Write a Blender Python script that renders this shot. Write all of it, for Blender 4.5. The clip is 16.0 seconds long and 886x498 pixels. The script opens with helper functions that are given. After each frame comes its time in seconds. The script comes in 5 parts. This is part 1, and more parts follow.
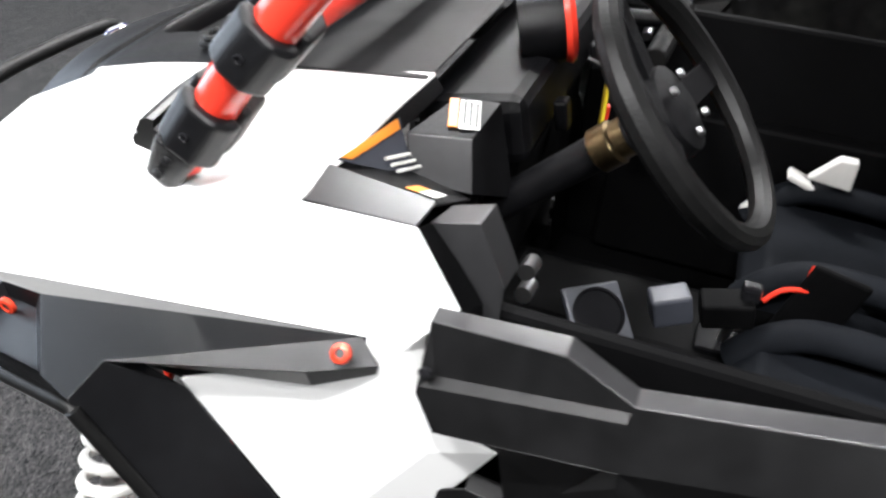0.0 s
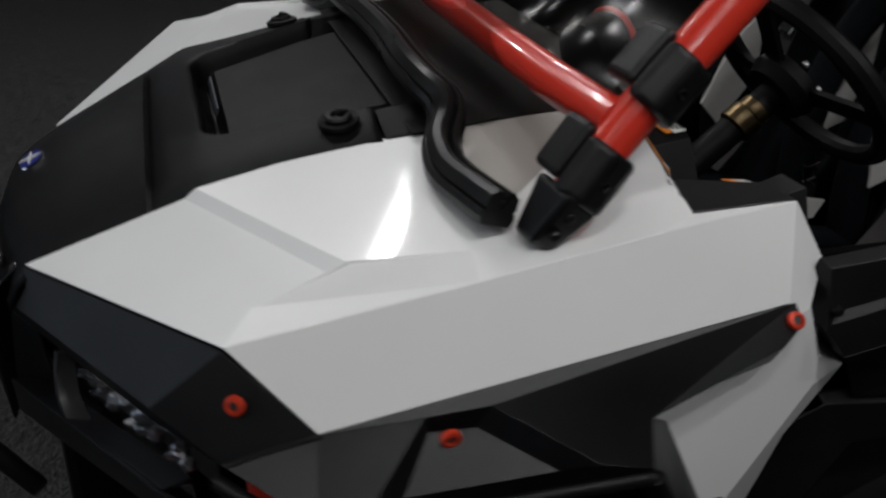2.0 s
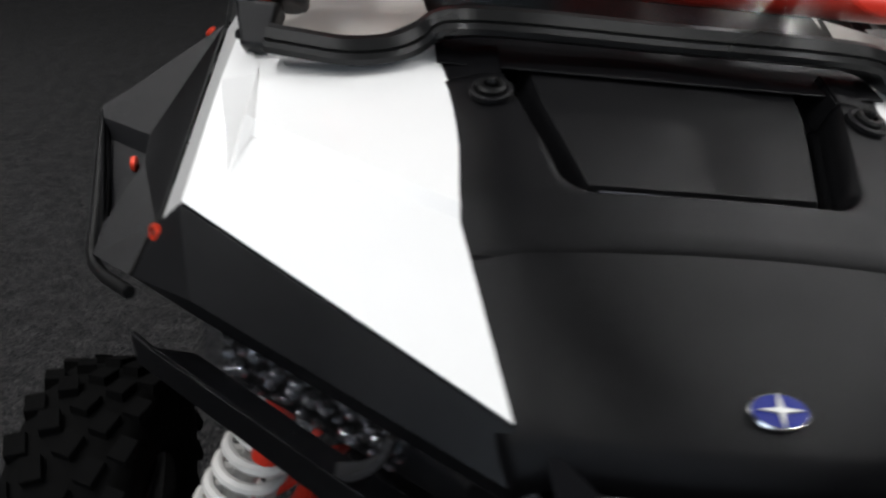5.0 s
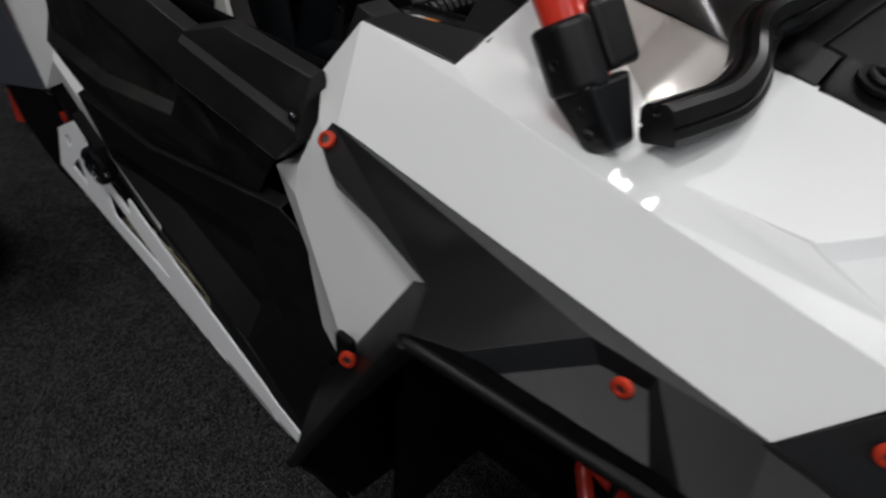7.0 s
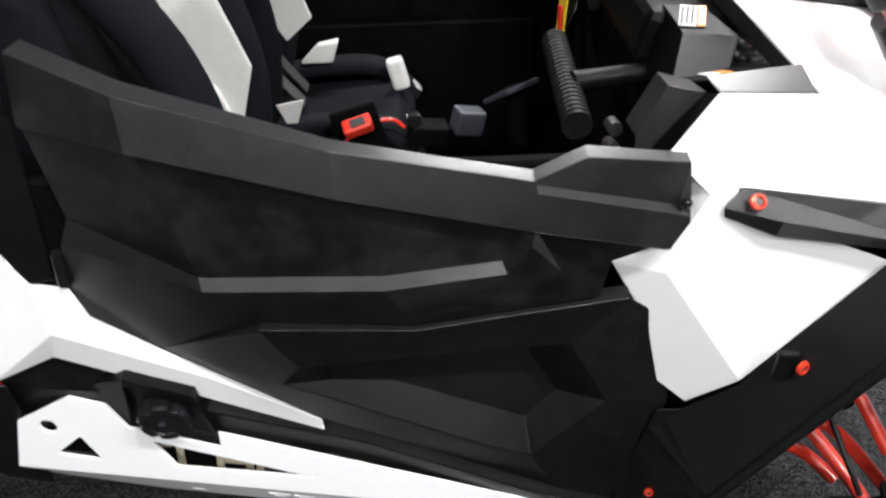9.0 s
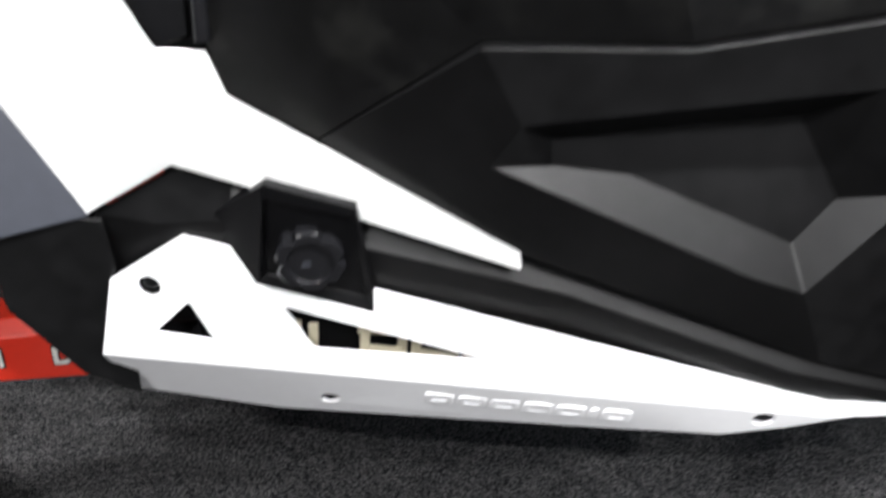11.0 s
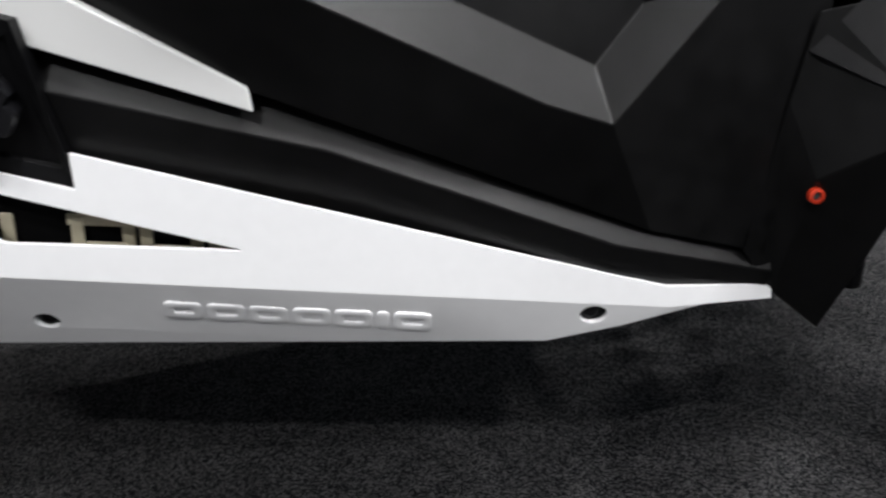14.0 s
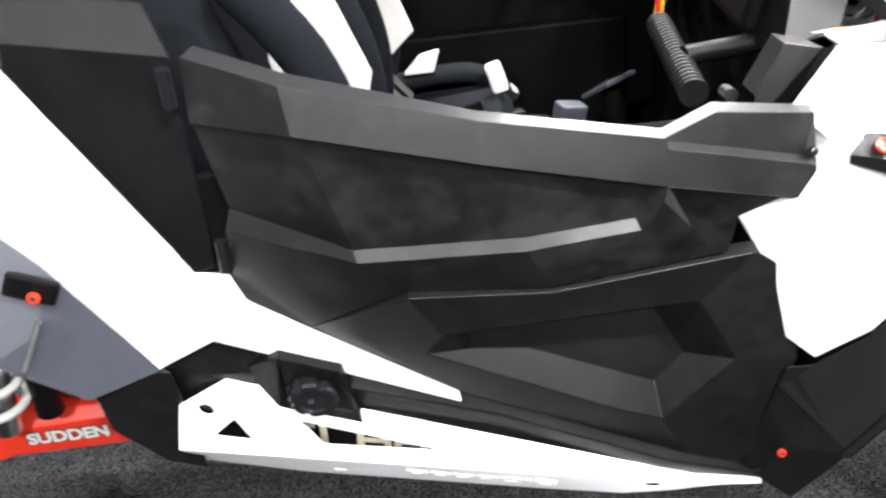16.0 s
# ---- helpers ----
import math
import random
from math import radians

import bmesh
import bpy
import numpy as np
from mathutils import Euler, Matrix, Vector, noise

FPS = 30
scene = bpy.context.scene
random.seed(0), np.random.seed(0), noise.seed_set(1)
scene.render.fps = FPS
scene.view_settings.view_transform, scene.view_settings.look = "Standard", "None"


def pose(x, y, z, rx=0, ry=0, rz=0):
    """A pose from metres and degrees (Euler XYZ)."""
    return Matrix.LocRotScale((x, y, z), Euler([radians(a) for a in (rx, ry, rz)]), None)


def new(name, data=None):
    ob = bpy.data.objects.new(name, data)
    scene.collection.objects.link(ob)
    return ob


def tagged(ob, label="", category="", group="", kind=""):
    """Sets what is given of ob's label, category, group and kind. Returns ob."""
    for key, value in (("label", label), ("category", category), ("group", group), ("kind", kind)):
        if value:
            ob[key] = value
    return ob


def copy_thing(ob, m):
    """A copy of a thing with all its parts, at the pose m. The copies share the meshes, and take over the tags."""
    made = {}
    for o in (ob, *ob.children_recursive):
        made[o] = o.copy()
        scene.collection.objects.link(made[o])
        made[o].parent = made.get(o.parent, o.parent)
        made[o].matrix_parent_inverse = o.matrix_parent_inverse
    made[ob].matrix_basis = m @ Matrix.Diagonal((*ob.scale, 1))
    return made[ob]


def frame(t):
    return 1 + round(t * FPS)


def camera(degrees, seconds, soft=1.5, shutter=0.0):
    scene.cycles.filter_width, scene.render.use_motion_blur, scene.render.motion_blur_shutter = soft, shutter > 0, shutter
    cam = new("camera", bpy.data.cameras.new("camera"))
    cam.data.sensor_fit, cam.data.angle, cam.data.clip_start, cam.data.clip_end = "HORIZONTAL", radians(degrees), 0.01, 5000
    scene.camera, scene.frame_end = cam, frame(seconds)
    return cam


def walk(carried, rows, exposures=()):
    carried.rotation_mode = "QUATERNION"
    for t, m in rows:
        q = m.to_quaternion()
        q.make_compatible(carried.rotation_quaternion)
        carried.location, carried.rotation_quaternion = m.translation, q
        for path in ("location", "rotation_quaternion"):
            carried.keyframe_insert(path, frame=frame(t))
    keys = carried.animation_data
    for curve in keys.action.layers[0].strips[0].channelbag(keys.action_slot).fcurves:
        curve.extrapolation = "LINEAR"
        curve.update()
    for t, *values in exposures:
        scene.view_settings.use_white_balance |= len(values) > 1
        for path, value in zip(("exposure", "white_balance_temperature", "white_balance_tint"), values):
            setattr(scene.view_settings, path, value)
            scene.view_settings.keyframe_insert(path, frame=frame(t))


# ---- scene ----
cam = camera(59.04, 16.0, soft=2.4, shutter=0.5)
PATH = [
    (0, -0.6874, 1.2449, 1.8145, 53.817, -3.235, -159.285),
    (0.5, -0.4983, 1.3608, 1.7663, 58.547, -4.812, -168.022),
    (1, -0.3079, 1.3854, 1.7639, 58.913, -3.490, -175.994),
    (1.5, -0.0456, 1.3634, 1.7633, 58.748, -5.232, 173.800),
    (2, 0.2538, 1.3004, 1.7493, 60.150, -5.034, 161.453),
    (2.5, 0.5535, 1.1289, 1.7432, 60.481, -5.241, 148.453),
    (3, 0.7584, 0.9078, 1.7194, 60.593, -7.050, 138.440),
    (3.5, 0.8841, 0.6439, 1.6761, 60.696, -7.083, 127.915),
    (4, 1.0136, 0.3051, 1.6825, 60.205, -5.370, 113.770),
    (4.2, 1.0213, 0.1953, 1.6940, 59.270, -4.478, 110.245),
    (4.7, 1.0616, -0.1701, 1.6920, 59.300, -5.400, 96.545),
    (5.2, 1.0008, -0.5660, 1.6830, 59.500, -6.100, 81.805),
    (5.8, 0.8050, -0.9200, 1.6750, 59.000, -6.000, 66.600),
    (6.3, 0.5560, -1.0900, 1.6720, 57.700, -5.300, 55.700),
    (6.5, 0.4450, -1.1341, 1.6655, 56.783, -4.348, 51.944),
    (7, 0.2011, -1.2481, 1.7143, 52.724, -2.932, 42.348),
    (7.5, -0.0654, -1.3575, 1.7031, 52.307, -1.329, 28.933),
    (8, -0.3696, -1.4472, 1.6765, 54.408, 0.342, 16.150),
    (8.2, -0.5128, -1.4495, 1.7041, 52.885, 0.542, 10.824),
    (8.7, -0.7550, -1.5109, 1.7661, 52.479, 1.059, 1.304),
    (9.2, -0.8804, -1.5661, 1.8533, 52.721, 1.517, -3.925),
    (9.8, -0.9457, -1.6044, 1.8589, 54.689, 2.111, -5.533),
    (10.3, -0.9903, -1.5943, 1.6647, 58.716, 2.825, -3.599),
    (10.5, -1.0166, -1.5799, 1.5354, 60.784, 3.286, -2.636),
    (11, -1.1476, -1.5334, 1.2708, 62.039, 2.412, -2.323),
    (11.5, -1.2208, -1.4894, 1.0877, 62.222, 2.591, -1.767),
    (12, -1.2019, -1.4574, 1.0228, 63.305, 3.297, -0.428),
    (12.5, -1.1407, -1.4459, 1.0001, 63.974, 3.511, -0.218),
    (13, -1.0727, -1.4470, 0.9764, 65.054, 3.288, -1.676),
    (13.5, -0.9997, -1.4521, 0.9598, 65.747, 2.982, -4.209),
    (14, -0.9271, -1.4360, 0.9572, 65.562, 2.810, -6.844),
    (14.5, -0.9010, -1.4506, 1.0588, 64.754, 2.903, -9.887),
    (15, -0.8865, -1.4874, 1.3239, 60.849, 2.844, -7.604),
    (15.5, -0.8935, -1.6103, 1.7033, 56.251, 4.993, -2.696),
    (16, -0.9385, -1.6644, 1.8088, 54.978, 6.817, 0.194),
]
EXPOSURES = [
    (0.0, 1.55), (0.5, 0.66), (1.0, -0.17), (1.5, -0.68), (2.0, -1.38), (2.5, -1.62), (3.0, -1.66), (3.5, -1.52), (4.0, -0.15), (4.2, 0.05),
    (6.3, -1.08), (7.0, -0.86), (7.6, -0.42), (8.2, 0.0), (10.3, 2.6), (11.0, 2.0), (11.5, 1.42), (12.0, 1.18), (12.5, 1.0), (13.0, 0.95), (14.0, 0.9),
    (14.5, 1.08), (15.0, 1.65), (15.5, 2.12), (16.0, 2.42),
]
walk(cam, [(t, pose(x, y, z, a, b, c)) for t, x, y, z, a, b, c in PATH], EXPOSURES)

# ---- light: a dark exhibition hall under rows of ceiling panels ----
world = bpy.data.worlds.new("hall")
world.use_nodes = True
world.node_tree.nodes["Background"].inputs[0].default_value = (0.6, 0.65, 0.75, 1)
world.node_tree.nodes["Background"].inputs[1].default_value = 0.006
scene.world = world

CEILING = 4.0
LAMPS = [(x, y, watts, 0.34, 0.12) for x, watts in ((-2.9, 40), (-0.62, 50), (0.68, 50), (2.9, 40)) for y in (1.85,)]
LAMPS += [(x, -2.08, watts, 0.34, 0.12) for x, watts in ((-2.9, 30), (-0.02, 40), (0.78, 44), (2.9, 40))]
LAMPS += [(x, -3.9, 64, 0.34, 0.12) for x in (-2.0, 1.2)]
LAMPS += [(x, 3.3, 38, 0.34, 0.12) for x in (-1.6, 1.2)]
for lx, ly, watts, long, wide in LAMPS:
    lamp = bpy.data.lights.new("ceiling_lamp", "AREA")
    lamp.shape, lamp.size, lamp.size_y, lamp.energy, lamp.color = "RECTANGLE", long, wide, watts, (0.99, 0.99, 1.0)
    new("ceiling_lamp", lamp).matrix_world = pose(lx, ly, CEILING - 0.09)
# cool daylight through the glazed front of the hall
day = bpy.data.lights.new("window_daylight", "AREA")
day.shape, day.size, day.size_y, day.energy, day.color = "RECTANGLE", 4.6, 2.2, 50, (0.78, 0.88, 1.0)
new("window_daylight", day).matrix_world = pose(6.02, -1.0, 1.5, 0, 90, 0)


# ---- materials ----
def material(name, color, rough, metal=0.0, var=0.12, grain=60.0, bump=0.0, bump_scale=300.0, coat=0.0, spec=0.5, wear=0.0, coat_rough=0.06, dust=0.0):
    m = bpy.data.materials.new(name)
    m.use_nodes = True
    t = m.node_tree
    b = t.nodes["Principled BSDF"]
    b.inputs["Roughness"].default_value, b.inputs["Metallic"].default_value = rough, metal
    b.inputs["Coat Weight"].default_value, b.inputs["Specular IOR Level"].default_value = coat, spec
    b.inputs["Coat Roughness"].default_value = coat_rough
    place = t.nodes.new("ShaderNodeNewGeometry")
    fine, large = t.nodes.new("ShaderNodeTexNoise"), t.nodes.new("ShaderNodeTexNoise")
    fine.inputs["Scale"].default_value, large.inputs["Scale"].default_value = grain, 3.5
    fine.inputs["Detail"].default_value = large.inputs["Detail"].default_value = 5
    both = t.nodes.new("ShaderNodeMath")
    both.operation = "ADD"
    for k, n in enumerate((fine, large)):
        t.links.new(place.outputs["Position"], n.inputs["Vector"])
        t.links.new(n.outputs["Fac"], both.inputs[k])
    ramp = t.nodes.new("ShaderNodeMapRange")
    ramp.inputs["From Min"].default_value, ramp.inputs["From Max"].default_value = 0.7, 1.3
    ramp.inputs["To Min"].default_value, ramp.inputs["To Max"].default_value = 1 - var, 1 + var
    t.links.new(both.outputs[0], ramp.inputs["Value"])
    mix = t.nodes.new("ShaderNodeMix")
    mix.data_type, mix.blend_type = "RGBA", "MULTIPLY"
    mix.inputs[0].default_value = 1.0
    mix.inputs[6].default_value = (*color, 1)
    t.links.new(ramp.outputs[0], mix.inputs[7])
    t.links.new(mix.outputs[2], b.inputs["Base Color"])
    if dust:
        smear, where, film_on, stretch = (t.nodes.new("ShaderNode" + k) for k in ("TexNoise", "MapRange", "Mix", "Mapping"))
        stretch.inputs["Scale"].default_value = (1.0, 1.0, 1.25)
        smear.inputs["Scale"].default_value, smear.inputs["Detail"].default_value, smear.inputs["Roughness"].default_value = 6.5, 8, 0.62
        where.inputs["From Min"].default_value, where.inputs["From Max"].default_value = 0.48, 0.72
        where.inputs["To Max"].default_value = dust
        film_on.data_type = "RGBA"
        film_on.inputs[7].default_value = (0.085, 0.085, 0.075, 1)
        t.links.new(place.outputs["Position"], stretch.inputs["Vector"])
        t.links.new(stretch.outputs[0], smear.inputs["Vector"])
        t.links.new(smear.outputs["Fac"], where.inputs["Value"])
        t.links.new(where.outputs[0], film_on.inputs[0])
        t.links.new(mix.outputs[2], film_on.inputs[6])
        t.links.new(film_on.outputs[2], b.inputs["Base Color"])
    if wear:
        rr = t.nodes.new("ShaderNodeMapRange")
        rr.inputs["From Min"].default_value, rr.inputs["From Max"].default_value = 0.35, 0.65
        rr.inputs["To Min"].default_value, rr.inputs["To Max"].default_value = rough - wear, rough + wear
        t.links.new(large.outputs["Fac"], rr.inputs["Value"])
        t.links.new(rr.outputs[0], b.inputs["Roughness"])
    if bump:
        n = t.nodes.new("ShaderNodeTexNoise")
        n.inputs["Scale"].default_value, n.inputs["Detail"].default_value = bump_scale, 3
        t.links.new(place.outputs["Position"], n.inputs["Vector"])
        bn = t.nodes.new("ShaderNodeBump")
        bn.inputs["Strength"].default_value, bn.inputs["Distance"].default_value = bump, 0.002
        t.links.new(n.outputs["Fac"], bn.inputs["Height"])
        t.links.new(bn.outputs[0], b.inputs["Normal"])
    return m


WHITE = material("white_paint", (0.80, 0.80, 0.79), 0.34, var=0.02, grain=8, coat=0.45, wear=0.03, coat_rough=0.06, spec=0.42)
GUARD = material("white_moulded_plastic", (0.80, 0.80, 0.81), 0.45, var=0.02, bump=0.05, bump_scale=500)
BLACK = material("black_grained_plastic", (0.0031, 0.0031, 0.0036), 0.42, var=0.3, bump=0.3, bump_scale=900, wear=0.1, spec=0.15)
DOOR = material("black_door_plastic", (0.0038, 0.0038, 0.0040), 0.42, var=0.5, grain=30, bump=0.12, bump_scale=900, wear=0.08, spec=0.25)
DUSTY = material("dusty_black_door_plastic", (0.0042, 0.0042, 0.0043), 0.44, var=0.5, grain=30, bump=0.12, bump_scale=900, wear=0.06, spec=0.27, dust=0.16)
GLOSS = material("gloss_black_plastic", (0.007, 0.007, 0.008), 0.18, var=0.1, spec=0.35)
GREY = material("slate_grey_plastic", (0.035, 0.038, 0.048), 0.45, var=0.1, bump=0.2, bump_scale=900)
RUBBER = material("black_rubber", (0.0045, 0.0045, 0.0045), 0.45, var=0.3, bump=0.3, bump_scale=250, spec=0.18)
TYRE = material("tyre_rubber", (0.0032, 0.0032, 0.0032), 0.85, var=0.25, bump=0.4, bump_scale=160, spec=0.05)
RED = material("red_powder_coat", (0.62, 0.035, 0.018), 0.28, var=0.05, coat=0.4)
BOLT = material("red_anodised_bolt", (0.65, 0.05, 0.02), 0.3, metal=0.35, var=0.05)
STEEL = material("bright_steel", (0.55, 0.55, 0.55), 0.28, metal=1.0, var=0.15)
BRASS = material("bronze_steel", (0.16, 0.115, 0.06), 0.35, metal=1.0, var=0.3, grain=120)
FABRIC = material("black_seat_vinyl", (0.0058, 0.0068, 0.0088), 0.75, var=0.2, bump=0.3, bump_scale=500, spec=0.08)
SEATWHITE = material("white_seat_vinyl", (0.62, 0.61, 0.585), 0.5, var=0.05, bump=0.15, bump_scale=400)
STRAP = material("grey_brown_webbing", (0.018, 0.015, 0.014), 0.7, var=0.2, bump=0.3, bump_scale=600)
ORANGE = material("orange_label", (0.75, 0.24, 0.03), 0.4, var=0.05)
LABEL = material("white_label", (0.6, 0.6, 0.57), 0.4, var=0.05)
DARKBAR = material("label_print", (0.02, 0.02, 0.02), 0.5, var=0.05)
YELLOW = material("yellow_tag", (0.75, 0.55, 0.03), 0.45, var=0.05)
GOLD = material("cream_lettering", (0.45, 0.41, 0.30), 0.4, var=0.08)
BLUE = material("blue_enamel", (0.008, 0.016, 0.17), 0.4, var=0.05, spec=0.12)
REFLECTOR = material("reflector_chrome", (0.95, 0.95, 0.97), 0.26, metal=1.0, var=0.05)
CHROME = material("chrome", (0.75, 0.75, 0.76), 0.12, metal=1.0, var=0.05)
WALL = material("hall_wall_paint", (0.30, 0.30, 0.31), 0.8, var=0.15, grain=20)
CEIL = material("hall_ceiling_paint", (0.06, 0.06, 0.06), 0.8, var=0.1, grain=20)


def carpet_material():
    m = material("speckled_carpet", (0.05, 0.05, 0.054), 0.95, var=0.0, spec=0.1)
    t = m.node_tree
    b = t.nodes["Principled BSDF"]
    place = t.nodes.new("ShaderNodeNewGeometry")
    speck = t.nodes.new("ShaderNodeTexVoronoi")
    speck.inputs["Scale"].default_value = 390
    tuft = t.nodes.new("ShaderNodeSeparateColor")
    t.links.new(speck.outputs["Color"], tuft.inputs[0])
    patch = t.nodes.new("ShaderNodeTexNoise")
    patch.inputs["Scale"].default_value = 14
    patch.inputs["Detail"].default_value = 6
    ramp = t.nodes.new("ShaderNodeValToRGB")
    ramp.color_ramp.elements[0].position, ramp.color_ramp.elements[0].color = 0.36, (0.006, 0.006, 0.008, 1)
    ramp.color_ramp.elements[1].position, ramp.color_ramp.elements[1].color = 1.0, (0.135, 0.132, 0.130, 1)
    mix = t.nodes.new("ShaderNodeMix")
    mix.data_type, mix.blend_type = "RGBA", "MULTIPLY"
    mix.inputs[0].default_value = 0.7
    bn = t.nodes.new("ShaderNodeBump")
    bn.inputs["Strength"].default_value, bn.inputs["Distance"].default_value = 0.2, 0.002
    for n in (speck, patch):
        t.links.new(place.outputs["Position"], n.inputs["Vector"])
    ramp.color_ramp.interpolation = "EASE"
    t.links.new(tuft.outputs[0], ramp.inputs[0])
    t.links.new(ramp.outputs[0], mix.inputs[6])
    t.links.new(patch.outputs["Fac"], mix.inputs[7])
    t.links.new(mix.outputs[2], b.inputs["Base Color"])
    t.links.new(speck.outputs["Distance"], bn.inputs["Height"])
    t.links.new(bn.outputs[0], b.inputs["Normal"])
    return m


SEAL = material("glossy_rubber_seal", (0.008, 0.008, 0.008), 0.34, var=0.3, grain=40, bump=0.15, bump_scale=200, spec=0.3, wear=0.08)
FLARE = material("black_flare_plastic", (0.0036, 0.0037, 0.0043), 0.36, var=0.3, bump=0.25, bump_scale=900, wear=0.08, spec=0.32)
SATIN = material("satin_black_plastic", (0.020, 0.020, 0.021), 0.30, var=0.2, bump=0.12, bump_scale=900, spec=0.65)
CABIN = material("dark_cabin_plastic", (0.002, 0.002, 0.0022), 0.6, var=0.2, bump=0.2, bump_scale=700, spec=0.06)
CARPET = carpet_material()


def clear_material(name, color, rough, alpha, least=0.03, power=1.0):
    """Thin clear sheet: mostly see-through with a glossy face."""
    m = bpy.data.materials.new(name)
    m.use_nodes = True
    t = m.node_tree
    t.nodes.remove(t.nodes["Principled BSDF"])
    out = t.nodes["Material Output"]
    see, gloss, mix, edge, less, steep = (t.nodes.new("ShaderNode" + k) for k in ("BsdfTransparent", "BsdfGlossy", "MixShader", "LayerWeight", "Math", "Math"))
    see.inputs[0].default_value = (*color, 1)
    gloss.inputs["Roughness"].default_value = rough
    edge.inputs["Blend"].default_value = 0.3
    less.operation = "MULTIPLY_ADD"
    less.inputs[1].default_value, less.inputs[2].default_value = alpha, least
    steep.operation = "POWER"
    steep.inputs[1].default_value = power
    t.links.new(edge.outputs["Facing"], steep.inputs[0])
    t.links.new(steep.outputs[0], less.inputs[0])
    t.links.new(less.outputs[0], mix.inputs[0])
    t.links.new(see.outputs[0], mix.inputs[1])
    t.links.new(gloss.outputs[0], mix.inputs[2])
    t.links.new(mix.outputs[0], out.inputs[0])
    return m


PANE = clear_material("tinted_windscreen", (0.72, 0.70, 0.68), 0.16, 0.11, 0.012, 2.0)
LENS = clear_material("clear_lens", (0.92, 0.93, 0.95), 0.03, 0.3)


# ---- mesh helpers ----
def part(name, bm, mat, parent=None, label="", smooth=False, sharp=32):
    """Links a bmesh as one mesh object under its thing or part."""
    if smooth:
        for f in bm.faces:
            f.smooth = True
        for e in bm.edges:
            if len(e.link_faces) == 2 and e.calc_face_angle(0) > radians(sharp):
                e.smooth = False
    me = bpy.data.meshes.new(name)
    bm.to_mesh(me)
    bm.free()
    me.materials.append(mat)
    ob = new(name, me)
    if parent is not None:
        ob.parent = parent
    if label:
        ob["label"] = label
    return ob


def soften(ob, thick=0.0, bevel=0.003, segments=2, angle=25, weigh=False):
    """A moulded panel: wall thickness inwards and rounded edges."""
    if thick:
        s = ob.modifiers.new("thickness", "SOLIDIFY")
        s.thickness, s.offset = thick, -1
    if bevel:
        b = ob.modifiers.new("rounded", "BEVEL")
        b.width, b.segments, b.limit_method, b.angle_limit = bevel, segments, "ANGLE", radians(angle)
        b.harden_normals = False
    if weigh:
        w = ob.modifiers.new("even_shading", "WEIGHTED_NORMAL")
        w.mode, w.weight, w.keep_sharp = "FACE_AREA", 90, False
    return ob


def shell(name, points, faces, mat, parent, s=1, thick=0.004, bevel=0.003, inside=(-0.4, 0.0, 0.7), label="", smooth=True, sharp=18, angle=14):
    """A panel of facets between named corners; s = -1 mirrors it to the other side. Faces look away from a point inside."""
    bm = bmesh.new()
    v = {k: bm.verts.new((p[0], p[1] * s, p[2])) for k, p in points.items()}
    core = Vector((inside[0], inside[1] * s, inside[2]))
    for names in faces:
        f = bm.faces.new([v[k] for k in (names.split() if isinstance(names, str) else names)])
        f.normal_update()
        if f.normal.dot(f.calc_center_median() - core) < 0:
            f.normal_flip()
    for x in [x for x in bm.verts if not x.link_faces]:
        bm.verts.remove(x)
    return soften(part(name, bm, mat, parent, label, smooth, 180), thick, bevel, angle=angle, weigh=True)


def box_mesh(size, at=(0, 0, 0), turn=None, taper=1.0):
    bm = bmesh.new()
    bmesh.ops.create_cube(bm, size=1)
    for v in bm.verts:
        k = taper if v.co.z > 0 else 1.0
        v.co = Vector((v.co.x * size[0] * k, v.co.y * size[1] * k, v.co.z * size[2]))
    if turn is not None:
        bmesh.ops.transform(bm, matrix=turn, verts=bm.verts)
    bmesh.ops.translate(bm, vec=at, verts=bm.verts)
    return bm


def block(name, size, at, mat, parent, turn=None, bevel=0.004, label="", taper=1.0):
    return soften(part(name, box_mesh(size, at, turn, taper), mat, parent, label), 0, bevel, angle=30)


def frame_on(axis):
    """A turn whose z is the axis."""
    return Vector(axis).to_track_quat("Z", "Y").to_matrix().to_4x4()


def lathe(profile, n=24):
    """A turned solid round z from pairs of radius and height."""
    bm = bmesh.new()
    rings = [[bm.verts.new((r * math.cos(2 * math.pi * k / n), r * math.sin(2 * math.pi * k / n), z)) for k in range(n)] for r, z in profile]
    for a, b in zip(rings, rings[1:]):
        for k in range(n):
            bm.faces.new((a[k], a[(k + 1) % n], b[(k + 1) % n], b[k]))
    bm.faces.new(rings[0][::-1])
    bm.faces.new(rings[-1])
    return bm


def turned(name, profile, at, axis, mat, parent, n=24, label="", sharp=32):
    bm = lathe(profile, n)
    bmesh.ops.transform(bm, matrix=Matrix.Translation(at) @ frame_on(axis), verts=bm.verts)
    return part(name, bm, mat, parent, label, True, sharp)


def spline(points, steps=8):
    p = [Vector(q) for q in points]
    out = []
    for i in range(len(p) - 1):
        a, b, c, d = p[max(i - 1, 0)], p[i], p[i + 1], p[min(i + 2, len(p) - 1)]
        for k in range(steps):
            t = k / steps
            out.append(0.5 * ((2 * b) + (c - a) * t + (2 * a - 5 * b + 4 * c - d) * t * t + (3 * b - a - 3 * c + d) * t ** 3))
    return out + [p[-1]]


